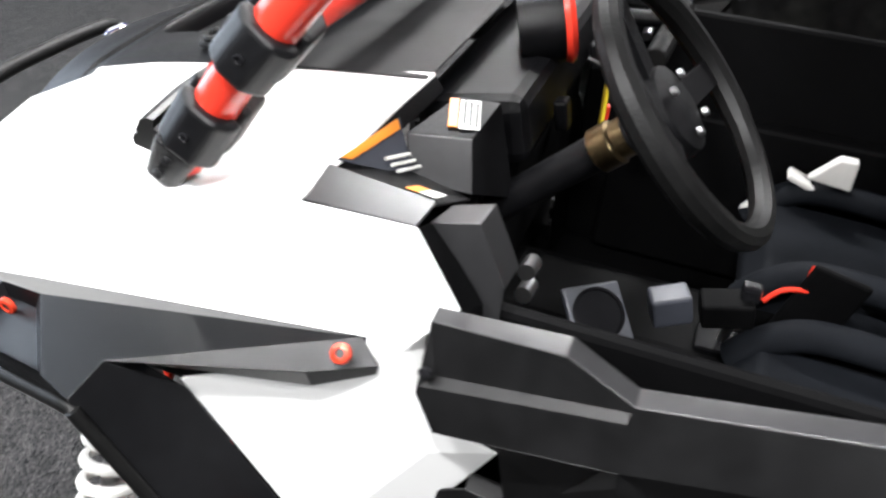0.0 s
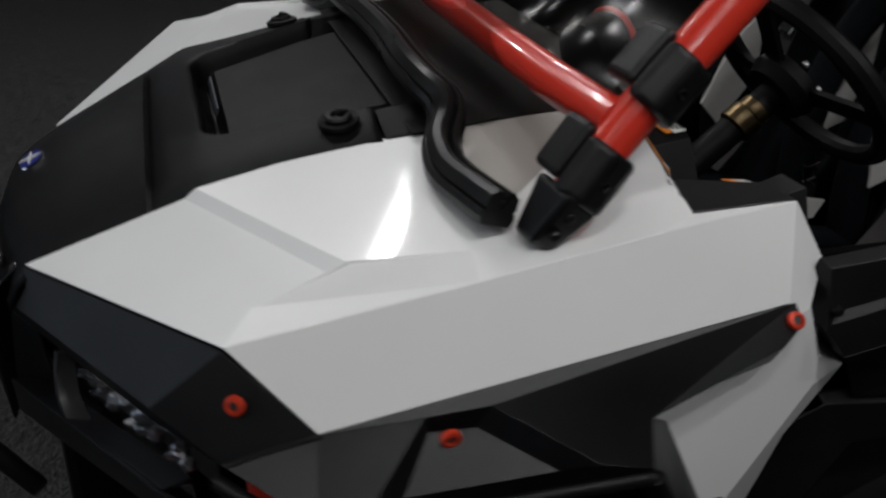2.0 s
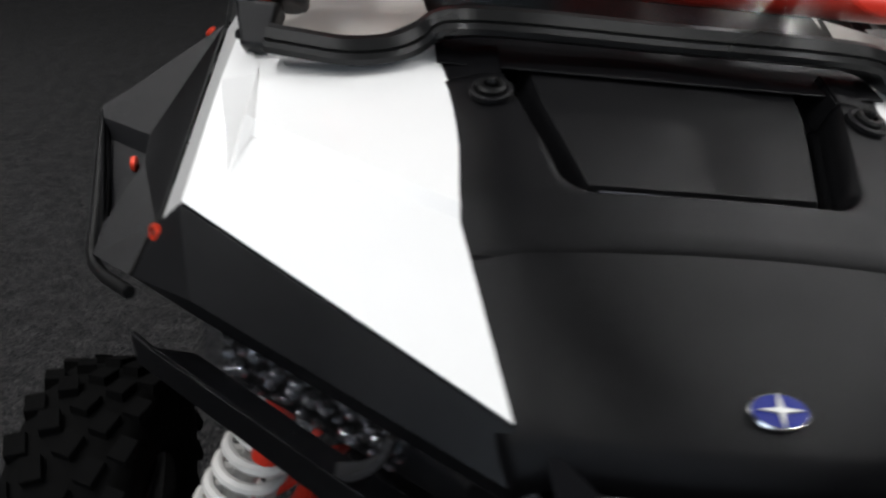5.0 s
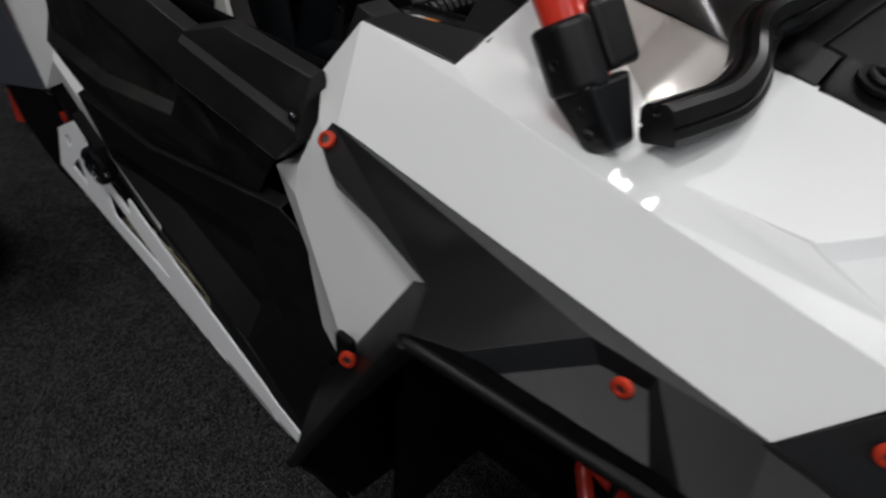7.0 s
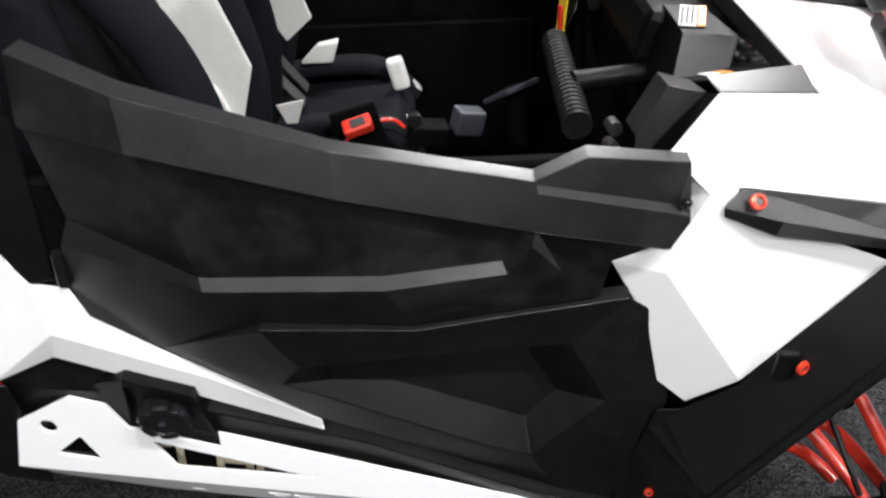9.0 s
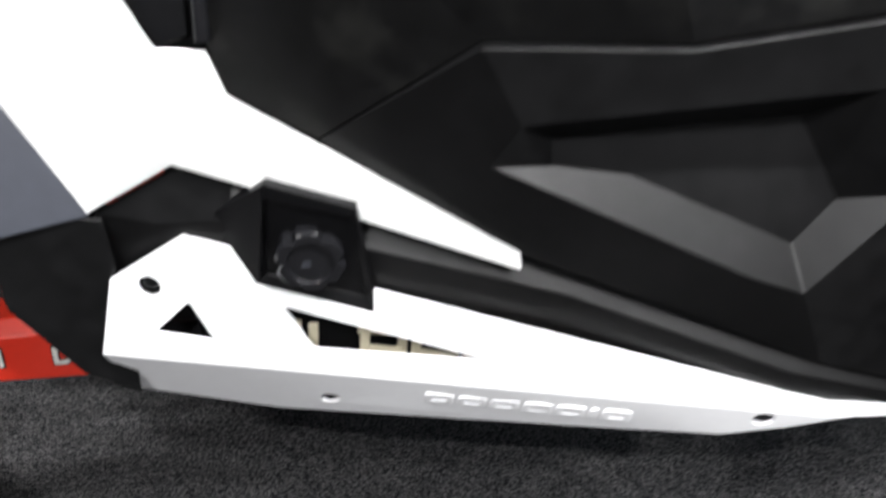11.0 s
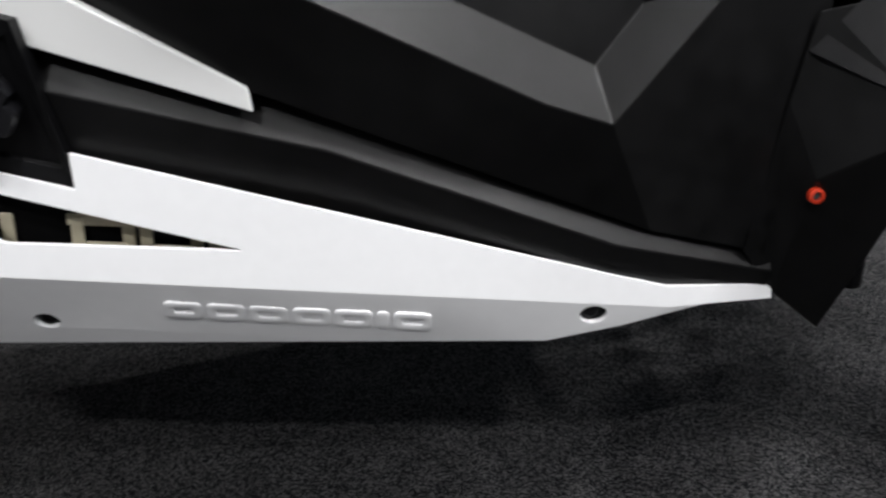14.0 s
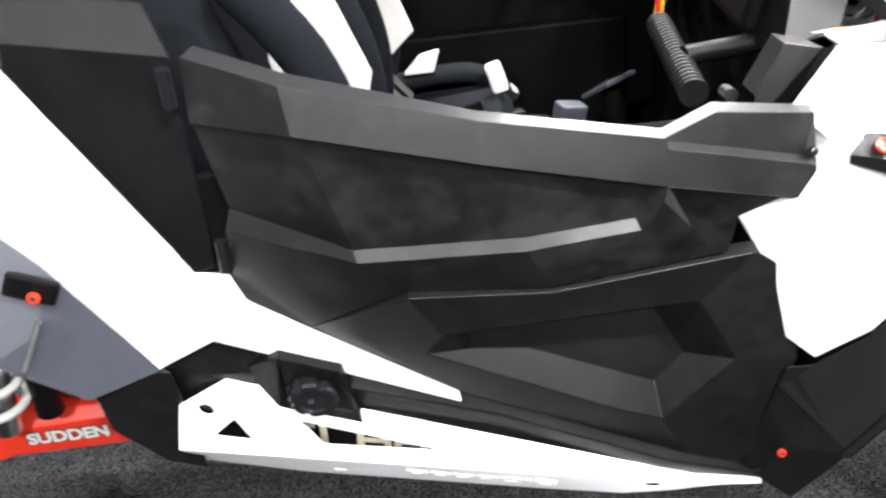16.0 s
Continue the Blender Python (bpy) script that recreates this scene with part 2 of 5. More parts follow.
def sweep(points, radius, n=16, shape=None, up=(0, 0, 1)):
    """A tube, or a bar of the given cross-section, along points."""
    bm = bmesh.new()
    section = shape or [(radius * math.cos(2 * math.pi * k / n), radius * math.sin(2 * math.pi * k / n)) for k in range(n)]
    rings, p = [], [Vector(q) for q in points]
    for i, q in enumerate(p):
        along = (p[min(i + 1, len(p) - 1)] - p[max(i - 1, 0)]).normalized()
        side = along.cross(Vector(up))
        side = side.normalized() if side.length > 1e-4 else along.orthogonal().normalized()
        top = side.cross(along)
        rings.append([bm.verts.new(q + side * a + top * b) for a, b in section])
    m = len(section)
    for a, b in zip(rings, rings[1:]):
        for k in range(m):
            bm.faces.new((a[k], a[(k + 1) % m], b[(k + 1) % m], b[k]))
    bm.faces.new(rings[0][::-1])
    bm.faces.new(rings[-1])
    bmesh.ops.recalc_face_normals(bm, faces=bm.faces)
    return bm


def tube(name, points, radius, mat, parent, n=16, label="", shape=None, up=(0, 0, 1), sharp=40):
    return part(name, sweep(points, radius, n, shape, up), mat, parent, label, True, sharp)


def ring_of(cx, cz, rx, rz, n=18):
    return [(cx + rx * math.cos(2 * math.pi * k / n), cz + rz * math.sin(2 * math.pi * k / n)) for k in range(n)]


def rounded(loop, r, steps=3):
    """The loop with its corners rounded off."""
    out, n = [], len(loop)
    for i in range(n):
        a, b, c = (Vector(loop[(i + k) % n]) for k in (-1, 0, 1))
        ra = min(r, (a - b).length * 0.4)
        rc = min(r, (c - b).length * 0.4)
        p, q = b + (a - b).normalized() * ra, b + (c - b).normalized() * rc
        for k in range(steps + 1):
            t = k / steps
            out.append(tuple(p * (1 - t) ** 2 + b * 2 * t * (1 - t) + q * t * t))
    return out


def cut_plate(loops, lift, s=1):
    """A sheet in x and z bounded by the first loop, with the others cut out; lift gives its y."""
    bm = bmesh.new()
    for loop in loops:
        v = [bm.verts.new((x, 0, z)) for x, z in loop]
        for a, b in zip(v, v[1:] + v[:1]):
            bm.edges.new((a, b))
    bmesh.ops.triangle_fill(bm, use_beauty=True, use_dissolve=False, edges=bm.edges[:], normal=(0, 1, 0))
    for v in bm.verts:
        v.co.y = lift(v.co.x, v.co.z) * s
    for f in bm.faces:
        f.normal_update()
        if f.normal.y * s < 0:
            f.normal_flip()
    return bm


# ---- the hall ----
def slab(name, size, at, mat, label, category):
    ob = part(name, box_mesh(size, at), mat)
    return tagged(ob, label, category, kind="structure")


slab("floor", (14.0, 14.0, 0.1), (-0.9, 0, -0.05), CARPET, "dark grey speckled loop carpet across the hall floor", "floor")
slab("wall_north", (14.2, 0.1, 4.2), (-0.9, 7.05, 2.05), WALL, "plain dark hall wall", "wall")
slab("wall_south", (14.2, 0.1, 4.2), (-0.9, -7.05, 2.05), WALL, "plain dark hall wall", "wall")
east = slab("wall_east", (0.1, 14.0, 1.4), (6.15, 0, 3.45), WALL, "dark hall wall with a wide glazed opening", "wall")
for size, at in (((0.1, 4.5, 2.8), (6.15, 4.65, 1.35)), ((0.1, 3.6, 2.8), (6.15, -5.2, 1.35)), ((0.1, 5.8, 0.32), (6.15, -0.5, 0.11))):
    part("wall_section", box_mesh(size, at), WALL, east)
glow = bpy.data.materials.new("daylight_backdrop")
glow.use_nodes = True
glow.node_tree.nodes["Principled BSDF"].inputs["Emission Color"].default_value = (0.75, 0.87, 1.0, 1)
glow.node_tree.nodes["Principled BSDF"].inputs["Emission Strength"].default_value = 1.5
slab("backdrop", (0.02, 9.0, 4.0), (8.6, -0.5, 1.9), glow, "pale daylight outside the glazed front", "backdrop")
pane = slab("window_1", (0.02, 5.8, 2.5), (6.18, -0.5, 1.5), LENS, "wide clear shop window in the hall front", "window")
for k in range(4):
    part("window_frame", box_mesh((0.06, 0.06, 2.5), (6.17, -3.37 + k * 1.91, 1.5)), LABEL, pane)
pane.visible_shadow = False
slab("wall_west", (0.1, 14.0, 4.2), (-7.95, 0, 2.05), WALL, "plain dark hall wall", "wall")
slab("ceiling", (14.2, 14.2, 0.1), (-0.9, 0, CEILING + 0.1), CEIL, "plain dark hall ceiling", "ceiling")

emit = bpy.data.materials.new("lamp_diffuser")
emit.use_nodes = True
emit.node_tree.nodes["Principled BSDF"].inputs["Emission Color"].default_value = (1, 0.98, 0.94, 1)
emit.node_tree.nodes["Principled BSDF"].inputs["Emission Strength"].default_value = 2.0


def ceiling_light(long, wide):
    """A framed light panel on the ceiling."""
    ob = tagged(new("ceiling_light"), "white rectangular ceiling light panel with a glowing diffuser" if long > 0.3 else "small square ceiling spotlight with a glowing diffuser", "ceiling light", "ceiling light panels" if long > 0.3 else "ceiling spotlights")
    fr = bmesh.new()
    for sx, sy, w, d in ((long / 2 + 0.02, 0, 0.04, wide + 0.08), (-long / 2 - 0.02, 0, 0.04, wide + 0.08), (0, wide / 2 + 0.02, long, 0.04), (0, -wide / 2 - 0.02, long, 0.04)):
        b = box_mesh((w, d, 0.07), (sx, sy, 0.015))
        me = bpy.data.meshes.new("bit")
        b.to_mesh(me)
        fr.from_mesh(me)
        b.free()
    part("frame", fr, LABEL, ob)
    part("diffuser", box_mesh((long, wide, 0.02), (0, 0, 0.03)), emit, ob)
    return ob


fixtures = {}
for lx, ly, watts, long, wide in LAMPS:
    if long not in fixtures:
        fixtures[long] = ceiling_light(long, wide)
        fixtures[long].matrix_basis = pose(lx, ly, CEILING)
    else:
        copy_thing(fixtures[long], pose(lx, ly, CEILING))

# ---- the vehicle: one thing with all its parts; x is ahead, y to its left ----
vehicle = tagged(new("off_road_vehicle"), "white and black two-seat off-road buggy with red roll cage", "buggy")


def bolt(at, axis, parent, r=0.0112):
    """A red button bolt with a dark hex socket."""
    b = turned("bolt", [(r, 0), (r, 0.003), (r * 0.92, 0.0055), (r * 0.55, 0.0065), (r * 0.5, 0.003)], at, axis, BOLT, parent, 20)
    b["label"] = "red anodised button bolt"
    turned("socket", [(r * 0.48, 0.001), (r * 0.48, 0.0045)], at, axis, DARKBAR, parent, 6)
    return b


def dark_bolt(at, axis, parent, r=0.012):
    return turned("bolt", [(r, 0), (r, 0.003), (r * 0.8, 0.006), (r * 0.45, 0.006), (r * 0.4, 0.003)], at, axis, STEEL, parent, 18)


def front_fender(s):
    p = {
        "A": (0.458, 0.260, 1.148), "B": (0.222, 0.636, 1.248), "C": (0.134, 0.690, 1.160), "D": (-0.433, 0.706, 1.264),
        "E": (-0.458, 0.641, 1.368), "R1": (-0.05, 0.643, 1.300), "R2": (-0.27, 0.643, 1.341), "F": (-0.318, 0.632, 1.357),
        "K": (-0.364, 0.350, 1.402), "L": (-0.006, 0.318, 1.332), "M": (0.12, 0.313, 1.304), "N": (0.228, 0.315, 1.275),
        "N1": (0.244, 0.314, 1.260), "P": (0.082, 0.574, 1.299), "P1": (0.096, 0.577, 1.283), "Q": (0.185, 0.590, 1.262), "P3": (0.078, 0.588, 1.304), "S3": (-0.06, 0.594, 1.312),
        "S": (-0.10, 0.598, 1.310), "T": (-0.22, 0.590, 1.336), "V": (-0.455, 0.710, 1.238), "H": (-0.468, 0.706, 1.254),
        "G": (-0.516, 0.655, 1.290), "H2": (-0.506, 0.711, 1.179), "Pt": (-0.582, 0.691, 1.136), "X": (-0.511, 0.716, 1.133),
        "Y": (-0.379, 0.747, 0.940), "Tp": (-0.436, 0.705, 0.851), "Kk": (-0.488, 0.701, 0.900), "Lp": (-0.520, 0.696, 1.025),
        "Tc": (-0.232, 0.762, 1.174), "Tv": (-0.432, 0.709, 1.236),
        "Gi": (-0.508, 0.638, 1.274), "Hi": (-0.486, 0.652, 1.250), "H3": (-0.520, 0.645, 1.179), "Pi": (-0.59, 0.640, 1.135), "Li": (-0.52, 0.640, 1.03),
    }
    faces = ["A B Q P1 N1", "N1 P1 P N", "B R1 Q", "Q R1 S3 P3", "P P1 Q P3", "P P3 S3 S", "R1 R2 T S S3", "R2 E F", "R2 F T", "N P S L M", "L S T K", "T F K",
             "B C R1", "C D R2 R1", "D E R2", "E D Tv H G", "V Tv Tc Y X", "H Tv V X H2", "H2 X Pt", "X Y Tp Kk Lp Pt", "G H Hi Gi", "H H2 H3 Hi", "H2 Pt Pi H3", "Pt Lp Li Pi", "Gi Hi H3 Pi"]
    ob = shell("front_fender", p, faces, WHITE, vehicle, s, 0.005, 0.006, inside=(-0.2, 0.1, 0.8), label="glossy white faceted front fender", sharp=26, angle=10)
    return ob


def wheel_flare(s):
    """Black moulding under the white fender: brow, shelf, arm and rear leg."""
    p = {
        "A": (0.459, 0.261, 1.144), "B": (0.224, 0.638, 1.245), "C": (0.134, 0.694, 1.164), "D": (-0.432, 0.713, 1.270),
        "J": (0.300, 0.614, 1.164), "Ai": (0.498, 0.222, 1.070), "J2": (0.293, 0.612, 1.138), "Ai2": (0.492, 0.222, 1.046), "Jl": (0.232, 0.698, 1.146),
        "Cf": (0.150, 0.774, 1.122), "Ba": (0.032, 0.734, 1.203), "Bb": (-0.036, 0.744, 1.214), "Rt": (0.095, 0.776, 1.136),
        "Rp": (-0.118, 0.836, 1.201), "Lr": (-0.167, 0.853, 1.201), "Ar": (-0.184, 0.812, 1.226), "Al": (-0.389, 0.757, 1.243),
        "Ae": (-0.452, 0.718, 1.241), "Tc": (-0.243, 0.768, 1.172), "Y": (-0.387, 0.753, 0.935), "Tp": (-0.436, 0.712, 0.846),
        "K2": (-0.418, 0.827, 0.758), "Bi": (0.028, 0.736, 1.183), "Bj": (-0.022, 0.744, 1.187), "Ri": (0.070, 0.782, 1.122), "Rj": (-0.098, 0.826, 1.176),
        "Lk": (-0.49, 0.712, 0.80), "Al2": (-0.389, 0.746, 1.213), "Ar2": (-0.200, 0.776, 1.197), "Ae2": (-0.448, 0.714, 1.224),
        "Lf": (0.150, 0.770, 1.110), "Lg": (-0.166, 0.835, 1.170), "K3": (-0.425, 0.815, 0.75),
    }
    faces = ["A B J Ai", "J Ai Ai2 J2", "B C Jl J", "J Jl J2", "C Cf Jl", "C Ba Rt Cf", "C D Bb Ba", "D Ar Lr Rp Bb", "D Ae Al Ar", "Ba Bb Bj Bi", "Ba Bi Ri Rt", "Bb Rp Rj Bj",
             "Bi Bj Rj Ri", "Rt Ri Rj Rp", "Rt Rp Lr Lg Lf Cf", "Ae Ae2 Al2 Al", "Al Al2 Ar2 Ar", "Ar Ar2 Tc", "Ar Tc Y K2 Lr", "Y Tp Lk K2", "Lr K2 K3 Lg"]
    ob = shell("wheel_flare", p, faces, FLARE, vehicle, s, 0.005, 0.006, inside=(-0.1, 0.3, 0.9), label="black grained plastic wheel-arch flare", sharp=20, angle=12)
    bolt((-0.418, 0.733 * s, 1.259), (0.05, 0.7 * s, 0.7), ob)
    bolt((0.010, 0.752 * s, 1.188), (0.0, s, -0.05), ob)
    tube("rolled_lip", spline([(0.240, 0.700 * s, 1.128), (0.152, 0.772 * s, 1.108), (0.06, 0.796 * s, 1.130), (-0.15, 0.846 * s, 1.182), (-0.172, 0.852 * s, 1.182), (-0.195, 0.852 * s, 1.150), (-0.418, 0.827 * s, 0.753)], 3), 0.0085, RUBBER, ob, 10, "black rolled edge of the flare")
    tube("seam", [(0.130, 0.697 * s, 1.163), (0.180, 0.697 * s, 1.156), (0.230, 0.700 * s, 1.147)], 0.0028, RUBBER, ob, 8)
    bolt((0.214, 0.669 * s, 1.199), (0.6, 0.75 * s, 0.3), ob)
    bolt((-0.323, 0.794 * s, 1.015), (0.5, s, 0.15), ob)
    block("clip", (0.03, 0.012, 0.05), (-0.340, 0.783 * s, 1.01), BLACK, ob)
    return ob


for side in (1, -1):
    front_fender(side)
    wheel_flare(side)


def hood():
    """Black bonnet: a lower front part, a seam, a raised rear part round a wide sunken scoop with soft corners, bevelled sides."""
    table = [(-0.10, 0.268, 0.330, 1.370, 1.358), (0.0, 0.266, 0.318, 1.348, 1.334), (0.12, 0.264, 0.313, 1.316, 1.303), (0.215, 0.262, 0.316, 1.286, 1.279), (0.277, 0.252, 0.305, 1.251, 1.243),
             (0.284, 0.250, 0.304, 1.239, 1.238), (0.292, 0.250, 0.302, 1.250, 1.234), (0.400, 0.232, 0.275, 1.186, 1.176), (0.453, 0.226, 0.262, 1.153, 1.147), (0.470, 0.222, 0.258, 1.140, 1.130), (0.490, 0.200, 0.240, 1.095, 1.085)]

    def station(x):
        for lo, hi in zip(table, table[1:]):
            if x <= hi[0]:
                f = (x - lo[0]) / (hi[0] - lo[0])
                return [p + (q - p) * f for p, q in zip(lo, hi)]
        return table[-1]

    def skin(x, y):
        _, yi, _, zi, _ = station(x)
        c = max(0.0, 1 - (y / yi) ** 2)
        bow = 0.035 * min(1.0, max(0.0, (x - 0.31) / 0.10))
        return (x + bow * c, y, zi + (0.012 + 0.008 * min(1.0, max(0.0, (x - 0.3) / 0.1))) * c)

    bm = bmesh.new()
    edges = {1: [], -1: []}
    BACK, FRONT, R = -0.024, 0.212, 0.055
    wide = lambda x: 0.188 + 0.27 * (0.2 - x)
    # the rim as a U from one rear end round the front to the other, with the matching line on the outer edge
    rim, rest = [], []
    for k in range(14):
        x = BACK + (FRONT - R - BACK) * k / 14
        rim.append((x, -wide(x)))
        rest.append((x, -station(x)[1]))
    for k in range(13):
        a = math.pi / 2 * k / 12
        x = FRONT - R + R * math.sin(a)
        rim.append((x, -wide(FRONT - R) + R * (1 - math.cos(a))))
        f = k / 6
        rest.append((FRONT - R + (0.277 - FRONT + R) * f, -station(FRONT - R + (0.277 - FRONT + R) * f)[1]) if f <= 1 else (0.277, -0.252 + 0.09 * (f - 1)))
    y0 = -wide(FRONT - R) + R
    for k in range(1, 8):
        rim.append((FRONT, y0 * (1 - k / 8)))
        rest.append((0.277, -0.162 * (1 - k / 8)))
    rim, rest = (line + [(line[-1][0], 0.0)] + [(x, -y) for x, y in reversed(line)] for line in (rim, rest))
    count = len(rim)
    rings = []
    for f in (1.0, 0.7, 0.4, 0.15, 0.05):
        rings.append([bm.verts.new(skin(p[0] + (q[0] - p[0]) * f, p[1] + (q[1] - p[1]) * f)) for p, q in zip(rim, rest)])
    middle = Vector((0.05, 0.0))
    for inward, drop in ((0.0, 0.002), (0.004, 0.007), (0.009, 0.020), (0.016, 0.046), (0.030, 0.054)):
        ring = []
        for k, p in enumerate(rim):
            before, after = Vector(rim[max(0, k - 1)]), Vector(rim[min(count - 1, k + 1)])
            d = (after - before).normalized()
            v = Vector(p) + Vector((-d.y, d.x)) * inward * (1 if Vector((-d.y, d.x)).dot(middle - Vector(p)) > 0 else -1)
            ring.append(bm.verts.new((v.x, v.y, skin(*p)[2] - drop)))
        rings.append(ring)
    for a, b in zip(rings, rings[1:]):
        for k in range(count - 1):
            bm.faces.new((a[k], a[k + 1], b[k + 1], b[k]))
    base = rings[-1]
    for k in range(count // 2 - 1):
        bm.faces.new((base[k], base[k + 1], base[count - 2 - k], base[count - 1 - k]))
    # the front part, row by row below the seam
    line = [v for v in rings[0] if abs(v.co.x - 0.277) < 0.0005 or v.co.x > 0.277]
    rows = [line]
    for x in (0.2805, 0.284, 0.288, 0.292, 0.32, 0.37, 0.41, 0.44, 0.453, 0.463, 0.470, 0.480, 0.490):
        rows.append([bm.verts.new(skin(x, v.co.y / 0.252 * station(x)[1])) for v in line])
    for a, b in zip(rows, rows[1:]):
        for k in range(len(line) - 1):
            bm.faces.new((a[k], a[k + 1], b[k + 1], b[k]))
    # bevelled sides
    for s in (1, -1):
        inner = sorted({v for v in rings[0] if v.co.y * s > 0.2 and v.co.x < 0.2775} | {r[-1 if s > 0 else 0] for r in rows}, key=lambda v: v.co.x)
        side = [(v, bm.verts.new((v.co.x, s * (station(v.co.x)[2] - 0.001), station(v.co.x)[4])), bm.verts.new((v.co.x, s * (station(v.co.x)[2] + 0.016), station(v.co.x)[4] - 0.012))) for v in inner if abs(abs(v.co.y) - station(v.co.x)[1]) < 0.002]
        for p, q in zip(side, side[1:]):
            for k in (0, 1):
                bm.faces.new((p[k], q[k], q[k + 1], p[k + 1]))
    bmesh.ops.recalc_face_normals(bm, faces=bm.faces)
    for f in bm.faces:
        if abs(f.normal.z) > 0.3 and f.normal.z < 0:
            f.normal_flip()
    ob = soften(part("hood", bm, BLACK, vehicle, "black grained plastic bonnet with sunken scoop", True, 38), 0.004, 0)
    # strip behind the bonnet, up to the screen seal
    strip = {}
    for k, x in enumerate((-0.029, -0.105)):
        _, yi, yo, zi, zo = station(max(-0.1, x))
        for s, name in ((1, "l"), (-1, "r")):
            strip.update({f"{name}o{k}": (x, s * (yo + 0.012), zo - 0.012), f"{name}m{k}": (x, s * yo, zo - 0.003), f"{name}i{k}": (x, s * yi, zi - 0.002), f"{name}w{k}": (x, s * 0.252, zi - 0.002), f"{name}f{k}": (x, s * 0.236, zi - 0.052)})
    shell("hood_strip", strip, ["%s%s0 %s%s0 %s%s1 %s%s1" % (n, a, n, b, n, b, n, a) for n in "lr" for a, b in ("om", "mi", "iw", "wf")] + ["lf0 rf0 rf1 lf1"], BLACK, ob, 1, 0.004, 0.002, inside=(-0.06, 0, 1.0), label="black strip between bonnet and windscreen")
    for s in (1, -1):
        turned("latch_seat", [(0.030, -0.004), (0.030, 0.003), (0.026, 0.005), (0.022, 0.003)], (0.026, 0.268 * s, 1.345), (0.22, 0.12 * s, 1), BLACK, ob, 20)
        turned("latch", [(0.019, -0.004), (0.020, 0.006), (0.020, 0.009), (0.017, 0.012), (0.011, 0.012), (0.009, 0.006)], (0.026, 0.268 * s, 1.344), (0.22, 0.12 * s, 1), RUBBER, ob, 18, "black rubber bonnet latch")
        block("latch_tongue", (0.020, 0.012, 0.012), (0.022, 0.268 * s, 1.357), RUBBER, ob, pose(0, 0, 0, 0, -10, 20 * s), 0.004)
    panel = {"a": (0.168, -0.150, 1.283), "b": (0.168, 0.150, 1.283), "c": (0.0, 0.192, 1.328), "d": (0.0, -0.192, 1.328), "e": (-0.10, 0.205, 1.352), "f": (-0.10, -0.205, 1.352)}
    panel.update({k + "2": (x + (0.010 if x > 0.1 else 0), y * 1.06, z - 0.040) for k, (x, y, z) in list(panel.items())})
    shell("scoop_panel", panel, ["a b c d", "c e f d", "a b b2 a2", "b c c2 b2", "c e e2 c2", "a d d2 a2", "d f f2 d2"], BLACK, ob, 1, 0.004, 0.006, inside=(0.0, 0, 1.25), label="raised panel inside the scoop")
    # grey strip puts the lit front edge of the scoop panel into colour
    block("scoop_lit_edge", (0.004, 0.165, 0.013), (0.1765, -0.055, 1.2725), GREY, ob, pose(0, 0, 0, 0, -14, 0), 0.0015, "grey strip painting the lit front edge of the scoop panel")
    n = Vector((0.425, 0, 0.905)).normalized()
    at = Vector((0.466, 0.0, 1.1865))
    e = lathe([(0.0325, 0), (0.0325, 0.004), (0.030, 0.006)], 32)
    for v in e.verts:
        v.co.x *= 0.62
    turn = Matrix.Translation(at) @ Matrix(((n.z, 0, n.x), (0, 1, 0), (-n.x, 0, n.z))).to_4x4()
    bmesh.ops.transform(e, matrix=turn, verts=e.verts)
    badge = part("badge", e, CHROME, ob, "oval blue enamel badge with a silver star", True)
    e = lathe([(0.0295, 0), (0.0295, 0.0068)], 32)
    for v in e.verts:
        v.co.x *= 0.60
    bmesh.ops.transform(e, matrix=turn, verts=e.verts)
    part("badge_field", e, BLUE, ob, "", True)
    star = bmesh.new()
    pts = [star.verts.new(((0.020 if k % 4 == 0 else 0.017 if k % 2 == 0 else 0.004) * math.cos(math.pi * k / 4) * (0.9 if k % 4 else 0.9), (0.024 if k in (2, 6) else 0.011 if k % 2 == 0 else 0.004) * math.sin(math.pi * k / 4), 0.0100)) for k in range(8)]
    star.faces.new(pts)
    r = bmesh.ops.extrude_face_region(star, geom=star.faces[:])
    bmesh.ops.translate(star, vec=(0, 0, -0.0035), verts=[g for g in r["geom"] if isinstance(g, bmesh.types.BMVert)])
    bmesh.ops.recalc_face_normals(star, faces=star.faces)
    bmesh.ops.transform(star, matrix=turn, verts=star.verts)
    part("badge_star", star, LABEL, ob, "silver star")


hood()


